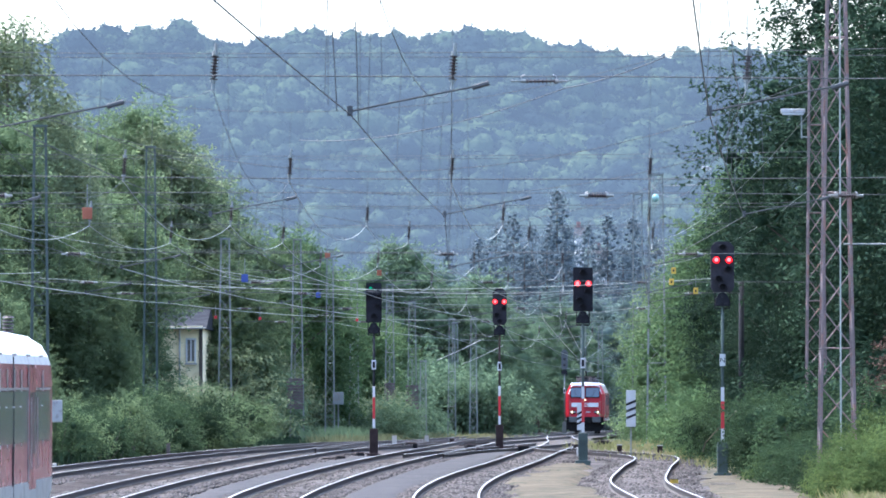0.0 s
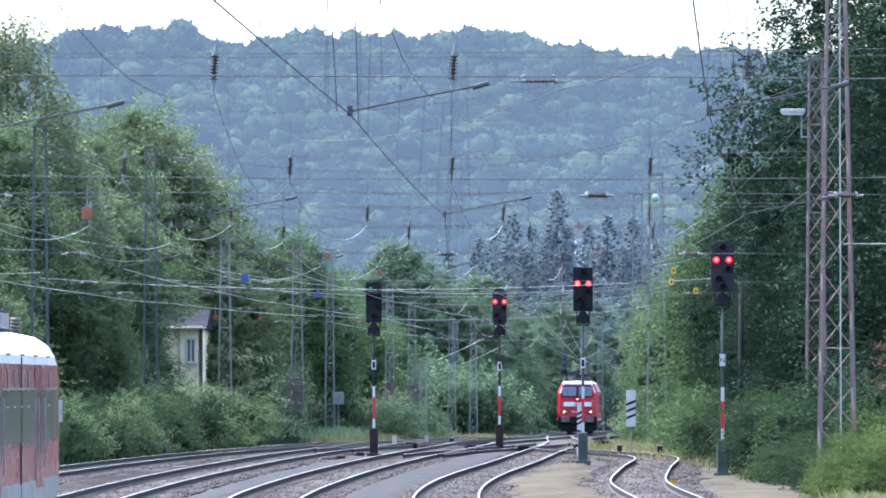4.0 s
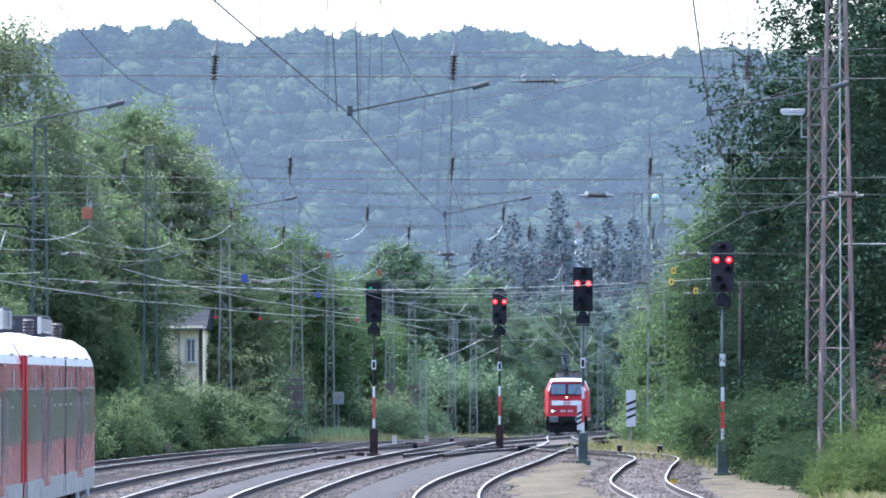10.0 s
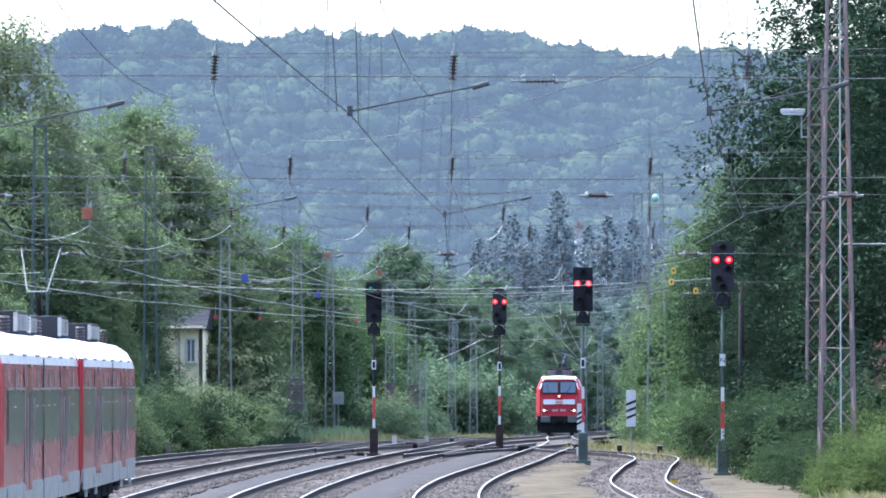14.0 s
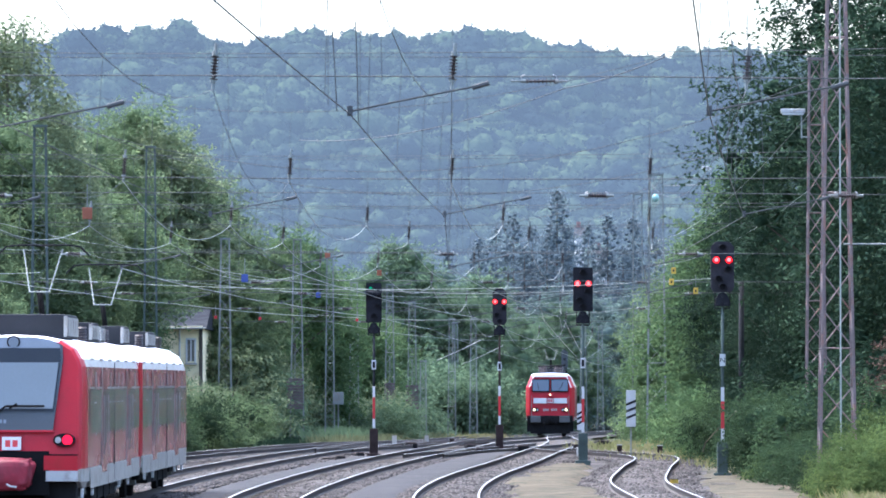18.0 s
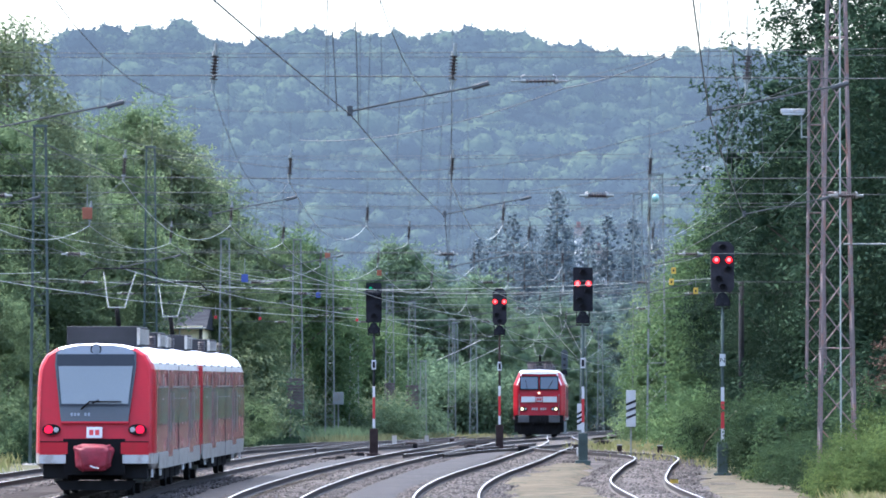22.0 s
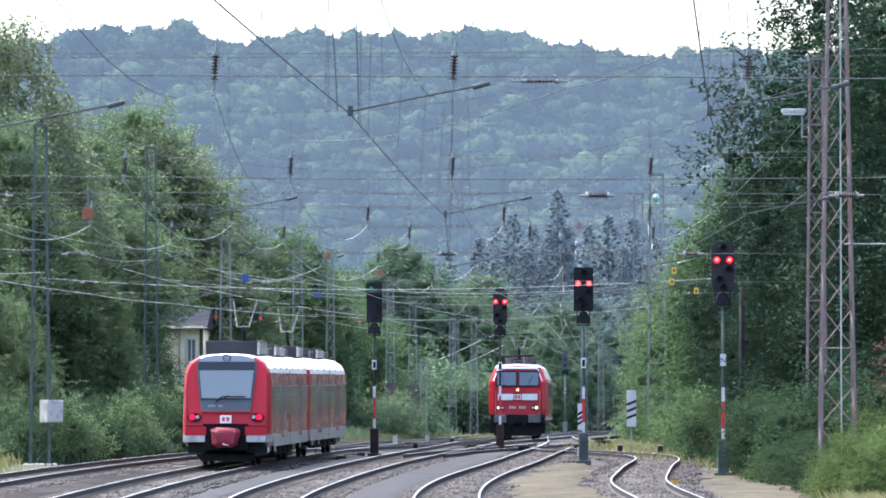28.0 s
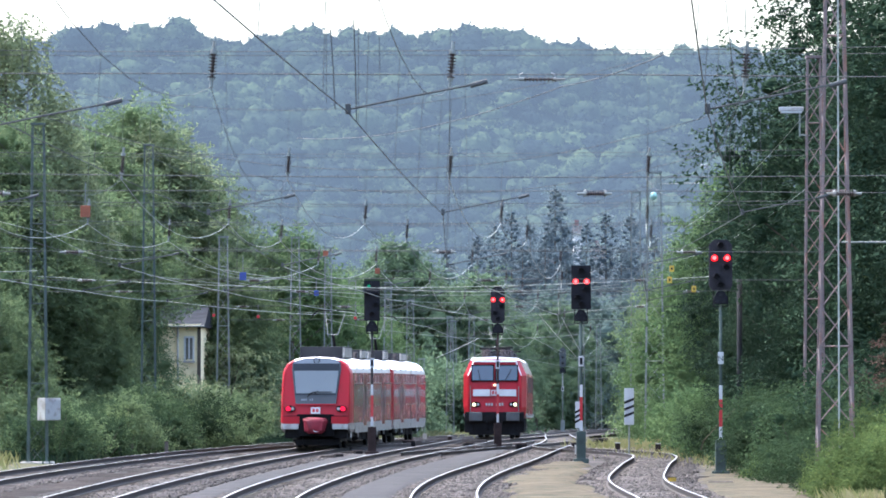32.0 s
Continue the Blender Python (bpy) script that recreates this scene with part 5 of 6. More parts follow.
# ---- houses ----
def house(x0, x1, y0, y1, eave, ridge, base, label, wall="plaster", roof="tile", windows=()):
    ob = thing("house", label, "house", "houses")
    cx = (x0 + x1) / 2
    part("wall", boxes((x0, x1, y0, y1, base, eave)), wall, ob)
    rf = bmesh.new()
    o = 0.32
    g = 0.2
    a = [rf.verts.new(p) for p in ((x0 - g, y0 - o, eave - 0.15), (x1 + g, y0 - o, eave - 0.15), (x1 + g, y1 + o, eave - 0.15), (x0 - g, y1 + o, eave - 0.15))]
    b = [rf.verts.new(p) for p in ((x0 - g, (y0 + y1) / 2, ridge), (x1 + g, (y0 + y1) / 2, ridge))]
    rf.faces.new((a[0], a[1], b[1], b[0]))
    rf.faces.new((a[2], a[3], b[0], b[1]))
    rf.faces.new((a[1], a[2], b[1]))
    rf.faces.new((a[3], a[0], b[0]))
    rf.faces.new(a[::-1])
    rp = part("roof", rf, roof, ob, "dark tiled roof")
    part("chimney", boxes((cx - 0.4, cx + 0.2, (y0 + y1) / 2 - 0.3, (y0 + y1) / 2 + 0.3, ridge - 0.7, ridge + 0.7)), "brick_red", rp)
    part("gutter", rods([((x0 - g, y0 - o - 0.06, eave - 0.12), (x1 + g, y0 - o - 0.06, eave - 0.12))], 0.05, 8), "steel", ob, "pale gutter")
    for wx, wz, w, h in windows:
        win = part("window", boxes((wx - w / 2, wx + w / 2, y0 - 0.03, y0 + 0.05, wz - h / 2, wz + h / 2)), "glass", ob)
        part("frame", boxes((wx - w / 2 - 0.08, wx - w / 2, y0 - 0.05, y0 + 0.05, wz - h / 2 - 0.08, wz + h / 2 + 0.08), (wx + w / 2, wx + w / 2 + 0.08, y0 - 0.05, y0 + 0.05, wz - h / 2 - 0.08, wz + h / 2 + 0.08), (wx - w / 2, wx + w / 2, y0 - 0.05, y0 + 0.05, wz + h / 2, wz + h / 2 + 0.08), (wx - 0.03, wx + 0.03, y0 - 0.04, y0 + 0.05, wz - h / 2, wz + h / 2)), "white", win)
        part("sill", boxes((wx - w / 2 - 0.12, wx + w / 2 + 0.12, y0 - 0.16, y0 + 0.02, wz - h / 2 - 0.16, wz - h / 2 - 0.08)), "concrete", win)
    return ob


hs = house(-20.5, -11.75, 262, 272, 5.4, 6.3, -0.6, "cream plastered house half hidden behind trees", windows=((-12.3, 4.2, 0.34, 1.05), (-15.0, 4.0, 0.9, 1.3)))
part("downpipe", rods([((-12.85, 261.9, 0.0), (-12.85, 261.9, 5.3))], 0.05), "train_grey", hs)
part("corner_trim", boxes((-11.9, -11.73, 261.94, 262.0, 0, 5.3)), "bark", hs)
for x, y, w, e, r in ((20.4, 800, 1.2, 24.6, 26.0), (23.6, 806, 2.0, 21.0, 23.0), (16.6, 812, 2.4, 20.0, 22.0)):
    house(x - w / 2, x + w / 2, y, y + 8, e, r, gz(y) - 0.6, "distant white house with a dull roof among conifers", "white", "tile", ((x, e - 1.6, min(0.8, w * 0.3), 1.0),))

gb = bmesh.new()
bmesh.ops.create_icosphere(gb, subdivisions=2, radius=0.19, matrix=Matrix.Translation((10.43, 263.4, 11.7)) @ Matrix.Diagonal((1, 1, 1.1, 1)))
ball = mesh_thing("glass_insulator", gb, "porcelain_green", "pale green glass insulator on the lattice mast", "insulator", smooth=True)

# odds and ends beside the line
br = bmesh.new()
for a, b, r in (((7.98, 165.0, 0.5), (8.06, 165.0, 0.80), 0.017), ((8.06, 165.0, 0.80), (8.54, 165.2, 1.30), 0.014), ((8.54, 165.2, 1.30), (9.17, 165.5, 1.89), 0.009)):
    rod(br, a, b, r, seg=6)
mesh_thing("dead_branch", br, "sand", "bare pale dead branch leaning from the bushes", "branch")
ob = thing("track_box", "small yellowish box beside the rail", "box", at=pose(6.45, 150, -0.19, 0, 0, 12))
part("case", boxes((-0.09, 0.09, -0.12, 0.12, 0, 0.13), bevel=0.012), "yellow", ob)
part("lid", boxes((-0.1, 0.1, -0.13, 0.13, 0.13, 0.155), bevel=0.006), "sand", ob)
for x, y, w in ((7.55, 156, 0.5), (8.0, 172, 0.35), (7.7, 148, 0.7)):
    mesh_thing("old_plank", boxes((x - w / 2, x + w / 2, y - 0.08, y + 0.08, gz(y) - 0.2, gz(y) - 0.13), bevel=0.01), "sleeper", "weathered plank lying on the sandy path", "plank", "planks")
for i, (x, y) in enumerate(((5.2, 205), (6.9, 210), (-2.2, 243), (0.4, 250), (-0.8, 262), (8.2, 203))):
    ob = thing("marker_stone", "low dark marker post beside the turnout", "post", "marker posts", at=pose(x, y, gz(y) - 0.2))
    part("body", boxes((-0.1, 0.1, -0.08, 0.08, -0.1, 0.34 + 0.05 * (i % 3)), bevel=0.02), "brown" if i % 2 else "concrete", ob)
    part("cap", boxes((-0.11, 0.11, -0.09, 0.09, 0.34 + 0.05 * (i % 3), 0.38 + 0.05 * (i % 3)), bevel=0.01), "concrete", ob)


# ---- trains ----
def loft(sections, caps=(True, True), mats=None):
    """A skin through sections with equal point counts; each a list of (x, y, z). mats: (section, point) to material index."""
    bm = bmesh.new()
    rings = [[bm.verts.new(p) for p in s] for s in sections]
    n = len(sections[0])
    for i, (a, b) in enumerate(zip(rings, rings[1:])):
        for k in range(n):
            f = bm.faces.new((a[k], a[(k + 1) % n], b[(k + 1) % n], b[k]))
            if mats:
                f.material_index = mats(i, k)
    if caps[0]:
        bm.faces.new(rings[0][::-1])
    if caps[1]:
        bm.faces.new(rings[-1])
    bmesh.ops.recalc_face_normals(bm, faces=bm.faces[:])
    return bm


SIDE = [(0.0, 0.62), (1.30, 0.62), (1.37, 0.75), (1.38, 1.0), (1.38, 1.7), (1.375, 2.6), (1.35, 2.95), (1.30, 3.1), (1.18, 3.3), (0.92, 3.46), (0.5, 3.54), (0.0, 3.56)]
OUTLINE = SIDE + [(-x, z) for x, z in SIDE[-2:0:-1]]


def rake(z):
    """How far the cab face leans back at a height."""
    return 0.10 + 0.0 * z if z < 1.3 else 0.10 + (z - 1.3) * 0.24


def face_panel(outline, thick=0.02, out=0.0):
    """A panel that lies on the leaning cab face."""
    bm = bmesh.new()
    a = [bm.verts.new((x, rake(z) - out - thick, z)) for x, z in outline]
    b = [bm.verts.new((x, rake(z) + 0.08, z)) for x, z in outline]
    bm.faces.new(a)
    bm.faces.new(b[::-1])
    n = len(outline)
    for i in range(n):
        bm.faces.new((a[i], b[i], b[(i + 1) % n], a[(i + 1) % n]))
    bmesh.ops.recalc_face_normals(bm, faces=bm.faces[:])
    return bm


def disc(x, y, z, r, depth, seg=16):
    bm = bmesh.new()
    rod(bm, (x, y, z), (x, y - depth, z), r, seg=seg)
    return bm


def wheelset(parent, y, gauge=0.75, r=0.42):
    for s in (-1, 1):
        w = bmesh.new()
        rod(w, (s * (gauge - 0.06), y, r), (s * (gauge + 0.07), y, r), r, seg=20)
        wh = part("wheel", w, "underframe", parent, smooth=False)
        hub = bmesh.new()
        rod(hub, (s * (gauge + 0.07), y, r), (s * (gauge + 0.30), y, r), 0.13, seg=12)
        part("axle_box", hub, "steel", wh, "greasy axle box")


def bogie(parent, y, base=2.2):
    b = part("bogie_frame", boxes((-1.16, -0.98, y - base / 2 - 0.5, y + base / 2 + 0.5, 0.42, 0.68), (0.98, 1.16, y - base / 2 - 0.5, y + base / 2 + 0.5, 0.42, 0.68), (-1.0, 1.0, y - 0.25, y + 0.25, 0.4, 0.62), bevel=0.03), "underframe", parent, "dark bogie frame")
    for s in (-1, 1):
        wheelset(parent, y + s * base / 2)
    for s in (-1, 1):
        part("damper", rods([((s * 1.2, y - 0.5, 0.75), (s * 1.2, y + 0.2, 0.5))], 0.04), "steel", parent)


def pantograph(parent, y, base, reach, half=0.95):
    """A raised single-arm pantograph, its upper arm opening to the collector head."""
    knee, head = base + (reach - base) * 0.42, reach
    part("pantograph_base", boxes((-0.55, 0.55, y - 0.6, y + 0.6, base - 0.1, base - 0.02)), "train_dark", parent)
    part("lower_arm", rods([((0, y + 0.5, base), (0, y - 0.6, knee))], 0.06, 8), "underframe", parent, "dark lower arm")
    up = part("upper_arm", rods([((-0.2, y - 0.6, knee), (-0.4, y + 0.35, head - 0.08)), ((0.2, y - 0.6, knee), (0.4, y + 0.35, head - 0.08)), ((-0.22, y - 0.6, knee), (0.22, y - 0.6, knee))], 0.014, 6), "steel", parent, "pale upper arm frame")
    part("collector_strip", tube([(-half, y + 0.35, head - 0.22), (-half * 0.8, y + 0.35, head - 0.03), (-half * 0.55, y + 0.35, head), (half * 0.55, y + 0.35, head), (half * 0.8, y + 0.35, head - 0.03), (half, y + 0.35, head - 0.22)], 0.02, 5), "underframe", up, "thin collector head with bent horns")
    for s in (-1, 1):
        ins = bmesh.new()
        for k in range(4):
            rod(ins, (s * 0.4, y, base - 0.34 + k * 0.07), (s * 0.4, y, base - 0.30 + k * 0.07), 0.075, 0.05, 8)
        part("roof_insulator", ins, "porcelain", parent)


def railcar(front):
    """One car of the regional train, 17.8 m long; front: the car with the cab towards the camera (its cab at y = 0)."""
    L = 17.75
    ob = thing("railcar", "red regional railcar with grey cab mask, white roof and tail lamps" if front else "red regional railcar coupled ahead, with white roof and grey sill", "train", "regional train")
    sec = []
    if front:
        sec.append([(x * 0.925, rake(z), max(0.77, 0.62 + (z - 0.62) * 0.985)) for x, z in OUTLINE])
        sec.append([(x * 0.962, rake(z) + 0.06, max(0.76, z)) for x, z in OUTLINE])
        sec.append([(x, rake(z) + 0.30, max(0.75, z)) for x, z in OUTLINE])
    else:
        sec.append([(x, 0.0, z) for x, z in OUTLINE])
    for y in (1.2, 2.0, L - 0.5, L) if front else (0.5, L - 2.0, L - 1.0):
        sec.append([(x, y, z) for x, z in OUTLINE])
    if not front:
        sec.append([(x * 0.97, L - 0.3, z) for x, z in OUTLINE])
        sec.append([(x * 0.88, L, z) for x, z in OUTLINE])
    n = len(OUTLINE)

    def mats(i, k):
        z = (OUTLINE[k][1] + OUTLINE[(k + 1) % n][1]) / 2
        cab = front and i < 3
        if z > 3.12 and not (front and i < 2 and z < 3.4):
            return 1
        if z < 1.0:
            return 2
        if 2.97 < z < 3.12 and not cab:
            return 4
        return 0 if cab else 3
    part("body", loft(sec, mats=mats), ("train_red", "roof_white", "sill", "train_dull", "train_grey"), ob, "red body shell, side paled for dust and glancing reflections", smooth=False)
    # sides: doors, window bands, pillars, sill
    y_a, y_b = (1.7, L - 0.35) if front else (0.35, L - 1.4)
    span = y_b - y_a
    doors = [y_a + span * 0.26, y_a + span * 0.76]
    for s in (-1, 1):
        x = s * 1.385
        def slab(y0, y1, z0, z1, t=0.012):
            return (min(x, x + s * t), max(x, x + s * t), y0, y1, z0, z1)
        edges = [y_a] + [v for d in doors for v in (d - 0.72, d + 0.72)] + [y_b]
        for a, b in ((edges[0], edges[1]), (edges[2], edges[3]), (edges[4], edges[5])):
            if b - a < 0.8:
                continue
            part("window_band", boxes(slab(a + 0.12, b - 0.12, 1.66, 2.5)), "glass", ob, "dark tinted window band")
            m = max(2, int((b - a) / 1.25))
            for k in range(1, m):
                yy = a + (b - a) * k / m
                part("window_latch", boxes(slab(yy - 0.42, yy - 0.28, 2.24, 2.265, 0.03)), "train_grey", ob)
                part("window_pillar", boxes(slab(yy - 0.09, yy + 0.09, 1.6, 2.86, 0.009)), "side_grey", ob)
            part("rain_strip", boxes(slab(a, b, 2.52, 2.56, 0.02)), "side_grey", ob)
        for d in doors:
            for leaf in (-1, 1):
                c = d + leaf * 0.34
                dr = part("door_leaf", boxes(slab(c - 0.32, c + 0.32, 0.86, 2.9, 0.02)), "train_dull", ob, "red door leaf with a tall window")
                part("door_glass", boxes((min(x + s * 0.02, x + s * 0.028), max(x + s * 0.02, x + s * 0.028), c - 0.2, c + 0.2, 1.45, 2.5)), "glass", dr)
                part("grab_rail", rods([((x + s * 0.05, c + leaf * 0.29, 1.2), (x + s * 0.05, c + leaf * 0.29, 2.4))], 0.011), "side_grey", dr)
            part("door_gap", boxes(slab(d - 0.012, d + 0.012, 0.86, 2.95, 0.024)), "blackout", ob)
            for q in (-0.7, 0.7):
                part("door_frame", boxes(slab(d + q - 0.05, d + q + 0.05, 1.0, 2.96, 0.014)), "side_grey", ob)
        for k in range(6):
            yy = y_a + span * (k + 0.5) / 6
            part("skirt_panel", boxes(slab(yy - span / 12 + 0.03, yy + span / 12 - 0.03, 0.6, 0.97, 0.014)), "sill", ob, "dirty grey sill panel")
            part("gutter_clip", boxes((min(s * 1.30, s * 1.37), max(s * 1.30, s * 1.37), yy, yy + 0.14, 3.08, 3.12)), "side_grey", ob)
    for s in (-1, 1):
        part("side_seam", boxes((min(s * 1.385, s * 1.402), max(s * 1.385, s * 1.402), L / 2 - 0.05, L / 2 + 0.05, 0.64, 3.06)), "train_dark", ob, "black vertical seam")
    # bright red end pillar at the joint of the cars
    ye = L - 0.16 if front else 0.16
    for s in (-1, 1):
        part("end_pillar", boxes((min(s * 1.37, s * 1.40), max(s * 1.37, s * 1.40), ye - 0.16, ye + 0.16, 1.0, 3.1)), "train_red", ob, "bright red end pillar")
    if front:
        part("gangway", boxes((-1.15, 1.15, L, L + 0.30, 0.7, 3.3), bevel=0.04), "blackout", ob, "black gangway bellows")
    # roof gear
    for y0, y1, z1, w in ((2.6, 5.6, 3.98, 0.86), (9.6, 11.8, 3.9, 0.86), (13.2, 14.6, 3.87, 0.8)) if front else ((1.6, 3.4, 3.93, 0.86), (9.8, 12.4, 3.88, 0.86)):
        bx = part("roof_box", boxes((-w, w, y0, y1, 3.5, z1), bevel=0.03), "train_dark", ob, "dark roof equipment box")
        part("grille", boxes((w - 0.05, w + 0.02, y0 - 0.03, y0 + 0.0, 3.54, z1 - 0.03), (w, w + 0.025, y0 + 0.1, y1 - 0.1, 3.56, z1 - 0.06)), "sill", bx, "pale louvred side")
        for k in range(4):
            part("louvre", boxes((w + 0.025, w + 0.034, y0 + 0.2 + k * (y1 - y0 - 0.4) / 4, y0 + 0.2 + (k + 0.22) * (y1 - y0 - 0.4) / 4, 3.6, z1 - 0.1)), "side_grey", bx)
    for yy in (8.4, 12.6, 15.2):
        ins = bmesh.new()
        for k in range(5):
            rod(ins, (0.75, yy, 3.52 + k * 0.06), (0.75, yy, 3.555 + k * 0.06), 0.11, 0.08, 10)
        part("roof_insulator", ins, "porcelain", ob, "brown ribbed roof insulator")
    pantograph(ob, 7.4, 3.78, 5.46)
    for yy in (2.6, 13.6) if front else (4.2, 15.0):
        bogie(ob, yy)
    for k in range(4):
        y0 = 4.8 + k * 1.9
        part("underfloor_box", boxes((-1.2, 1.2, y0, y0 + 1.5, 0.3, 0.62), bevel=0.03), "underframe", ob)
    for yy in ((1.2, 4.0, 12.2, 15.2) if front else (2.8, 5.6, 13.6, 16.4)):
        part("sander_lamp", boxes((1.24, 1.3, yy, yy + 0.06, 0.42, 0.66), bevel=0.01), "roof_white", ob, "small bright step bracket")
    if not front:
        return ob
    # cab face
    mask = [(-0.78, 1.72), (0.78, 1.72), (0.95, 3.05), (0.94, 3.36), (0.72, 3.46), (0.36, 3.52), (-0.36, 3.52), (-0.72, 3.46), (-0.94, 3.36), (-0.95, 3.05)]
    mk = part("cab_mask", face_panel(mask, 0.03), "mask_grey", ob, "slate-grey cab mask")
    part("destination_display", face_panel([(-0.91, 3.06), (0.91, 3.06), (0.90, 3.30), (-0.90, 3.30)], 0.045), "display", mk, "black destination display")
    part("mask_rim", face_panel([(-0.90, 3.31), (0.90, 3.31), (0.88, 3.37), (0.72, 3.455), (0.36, 3.515), (-0.36, 3.515), (-0.72, 3.455), (-0.88, 3.37)], 0.04), "rim_grey", mk, "pale grey rim under the roof")
    part("roof_lamp_ring", disc(0, rake(3.42) - 0.02, 3.42, 0.13, 0.04), "train_dark", mk, "dark ring of the top lamp")
    part("roof_lamp_glass", disc(0, rake(3.42) - 0.055, 3.42, 0.1, 0.015), "rim_grey", mk, "round top lamp, unlit")
    part("windscreen_seal", face_panel([(-0.80, 2.10), (0.80, 2.10), (0.90, 3.06), (-0.90, 3.06)], 0.05), "display", mk, "black windscreen seal")
    part("windscreen", face_panel([(-0.775, 2.15), (0.775, 2.15), (0.87, 3.03), (-0.87, 3.03)], 0.06), "glass_cab", mk, "large bluish windscreen")
    part("wiper", rods([((-0.32, rake(2.1) - 0.1, 2.02), (-0.12, rake(2.2) - 0.12, 2.2)), ((-0.12, rake(2.2) - 0.12, 2.2), (0.62, rake(2.2) - 0.12, 2.2)), ((-0.05, rake(2.1) - 0.1, 2.16), (0.1, rake(2.1) - 0.1, 2.24))], 0.018), "blackout", mk, "long black wiper")
    for k in range(6):
        if k != 3:
            part("number_bar", face_panel([(-0.56 + k * 0.08, 1.87), (-0.51 + k * 0.08, 1.87), (-0.51 + k * 0.08, 1.94), (-0.56 + k * 0.08, 1.94)], 0.036), "rim_grey", mk, "pale bar")
    part("mask_foot", face_panel([(-0.8, 1.70), (0.8, 1.70), (0.8, 1.74), (-0.8, 1.74)], 0.032), "train_red", mk)
    em = part("emblem", face_panel([(-0.18, 1.36), (0.18, 1.36), (0.18, 1.61), (-0.18, 1.61)], 0.03), "white", ob, "white oblong emblem plate")
    part("emblem_shape", face_panel([(-0.12, 1.42), (-0.02, 1.42), (-0.02, 1.55), (-0.12, 1.55)], 0.036), "red_enamel", em)
    part("emblem_shape", face_panel([(0.02, 1.42), (0.12, 1.42), (0.12, 1.55), (0.02, 1.55)], 0.036), "red_enamel", em)
    for s in (-1, 1):
        hd = part("lamp_housing", face_panel([(s * 1.005 + 0.215 * math.cos(a), 1.55 + 0.13 * math.sin(a)) for a in [k * math.pi / 8 for k in range(16)]], 0.03), "blackout", ob, "black oval lamp housing")
        part("tail_lamp", disc(s * 1.065, rake(1.55) - 0.03, 1.55, 0.1, 0.02), "tail_red", hd, "lit red tail lamp")
        part("head_lamp", disc(s * 0.89, rake(1.55) - 0.03, 1.55, 0.06, 0.02), "train_grey", hd, "unlit clear lamp")
        part("bumper_stripe", face_panel([(s * 0.66, 0.765), (s * 1.27, 0.765), (s * 1.27, 0.965), (s * 0.66, 0.965)], 0.03), "train_grey", ob, "pale grey bumper stripe")
        part("seam", face_panel([(s * 0.64, 1.255), (s * 1.265, 1.255), (s * 1.265, 1.28), (s * 0.64, 1.28)], 0.008), "blackout", ob)
        part("lower_panel", face_panel([(s * 0.62, 0.98), (s * 1.265, 0.98), (s * 1.265, 1.255), (s * 0.62, 1.255)], 0.004), "train_red", ob)
        part("skirt", boxes((min(s * 0.62, s * 1.22), max(s * 0.62, s * 1.22), 0.35, 0.8, 0.40, 0.76), bevel=0.04), "underframe", ob)
    # no hollow here: a flat black panel paints the recess's shade
    part("coupler_recess", face_panel([(-0.72, 0.5), (0.72, 0.5), (0.72, 1.34), (-0.72, 1.34)], 0.006), "blackout", ob, "flat black panel standing in for the shaded coupler recess")
    cp = bmesh.new()
    bmesh.ops.create_icosphere(cp, subdivisions=4, radius=1.0)
    for v in cp.verts:
        q = 1 + noise.noise(v.co * 2.3) * 0.22 + noise.noise(v.co * 5.0) * 0.1
        sx = math.copysign(abs(v.co.x) ** 0.4, v.co.x)
        sz = math.copysign(abs(v.co.z) ** 0.4, v.co.z)
        v.co = Vector((sx * 0.41 * q * (1 + 0.12 * sz), -0.12 + v.co.y * 0.22 * q, 0.90 + sz * 0.30 * q))
    part("coupler_cover", cp, "cloth_red", ob, "crumpled red coupler cover", smooth=True)
    part("cover_strap", tube([(-0.05, -0.36, 0.72), (0.02, -0.38, 0.68), (0.14, -0.36, 0.66)], 0.018), "white", ob)
    part("plough", prism([(-0.8, 0.14), (0.8, 0.14), (0.95, 0.36), (-0.95, 0.36)], 0.5, 0.6), "underframe", ob, "black rail guard")
    return ob


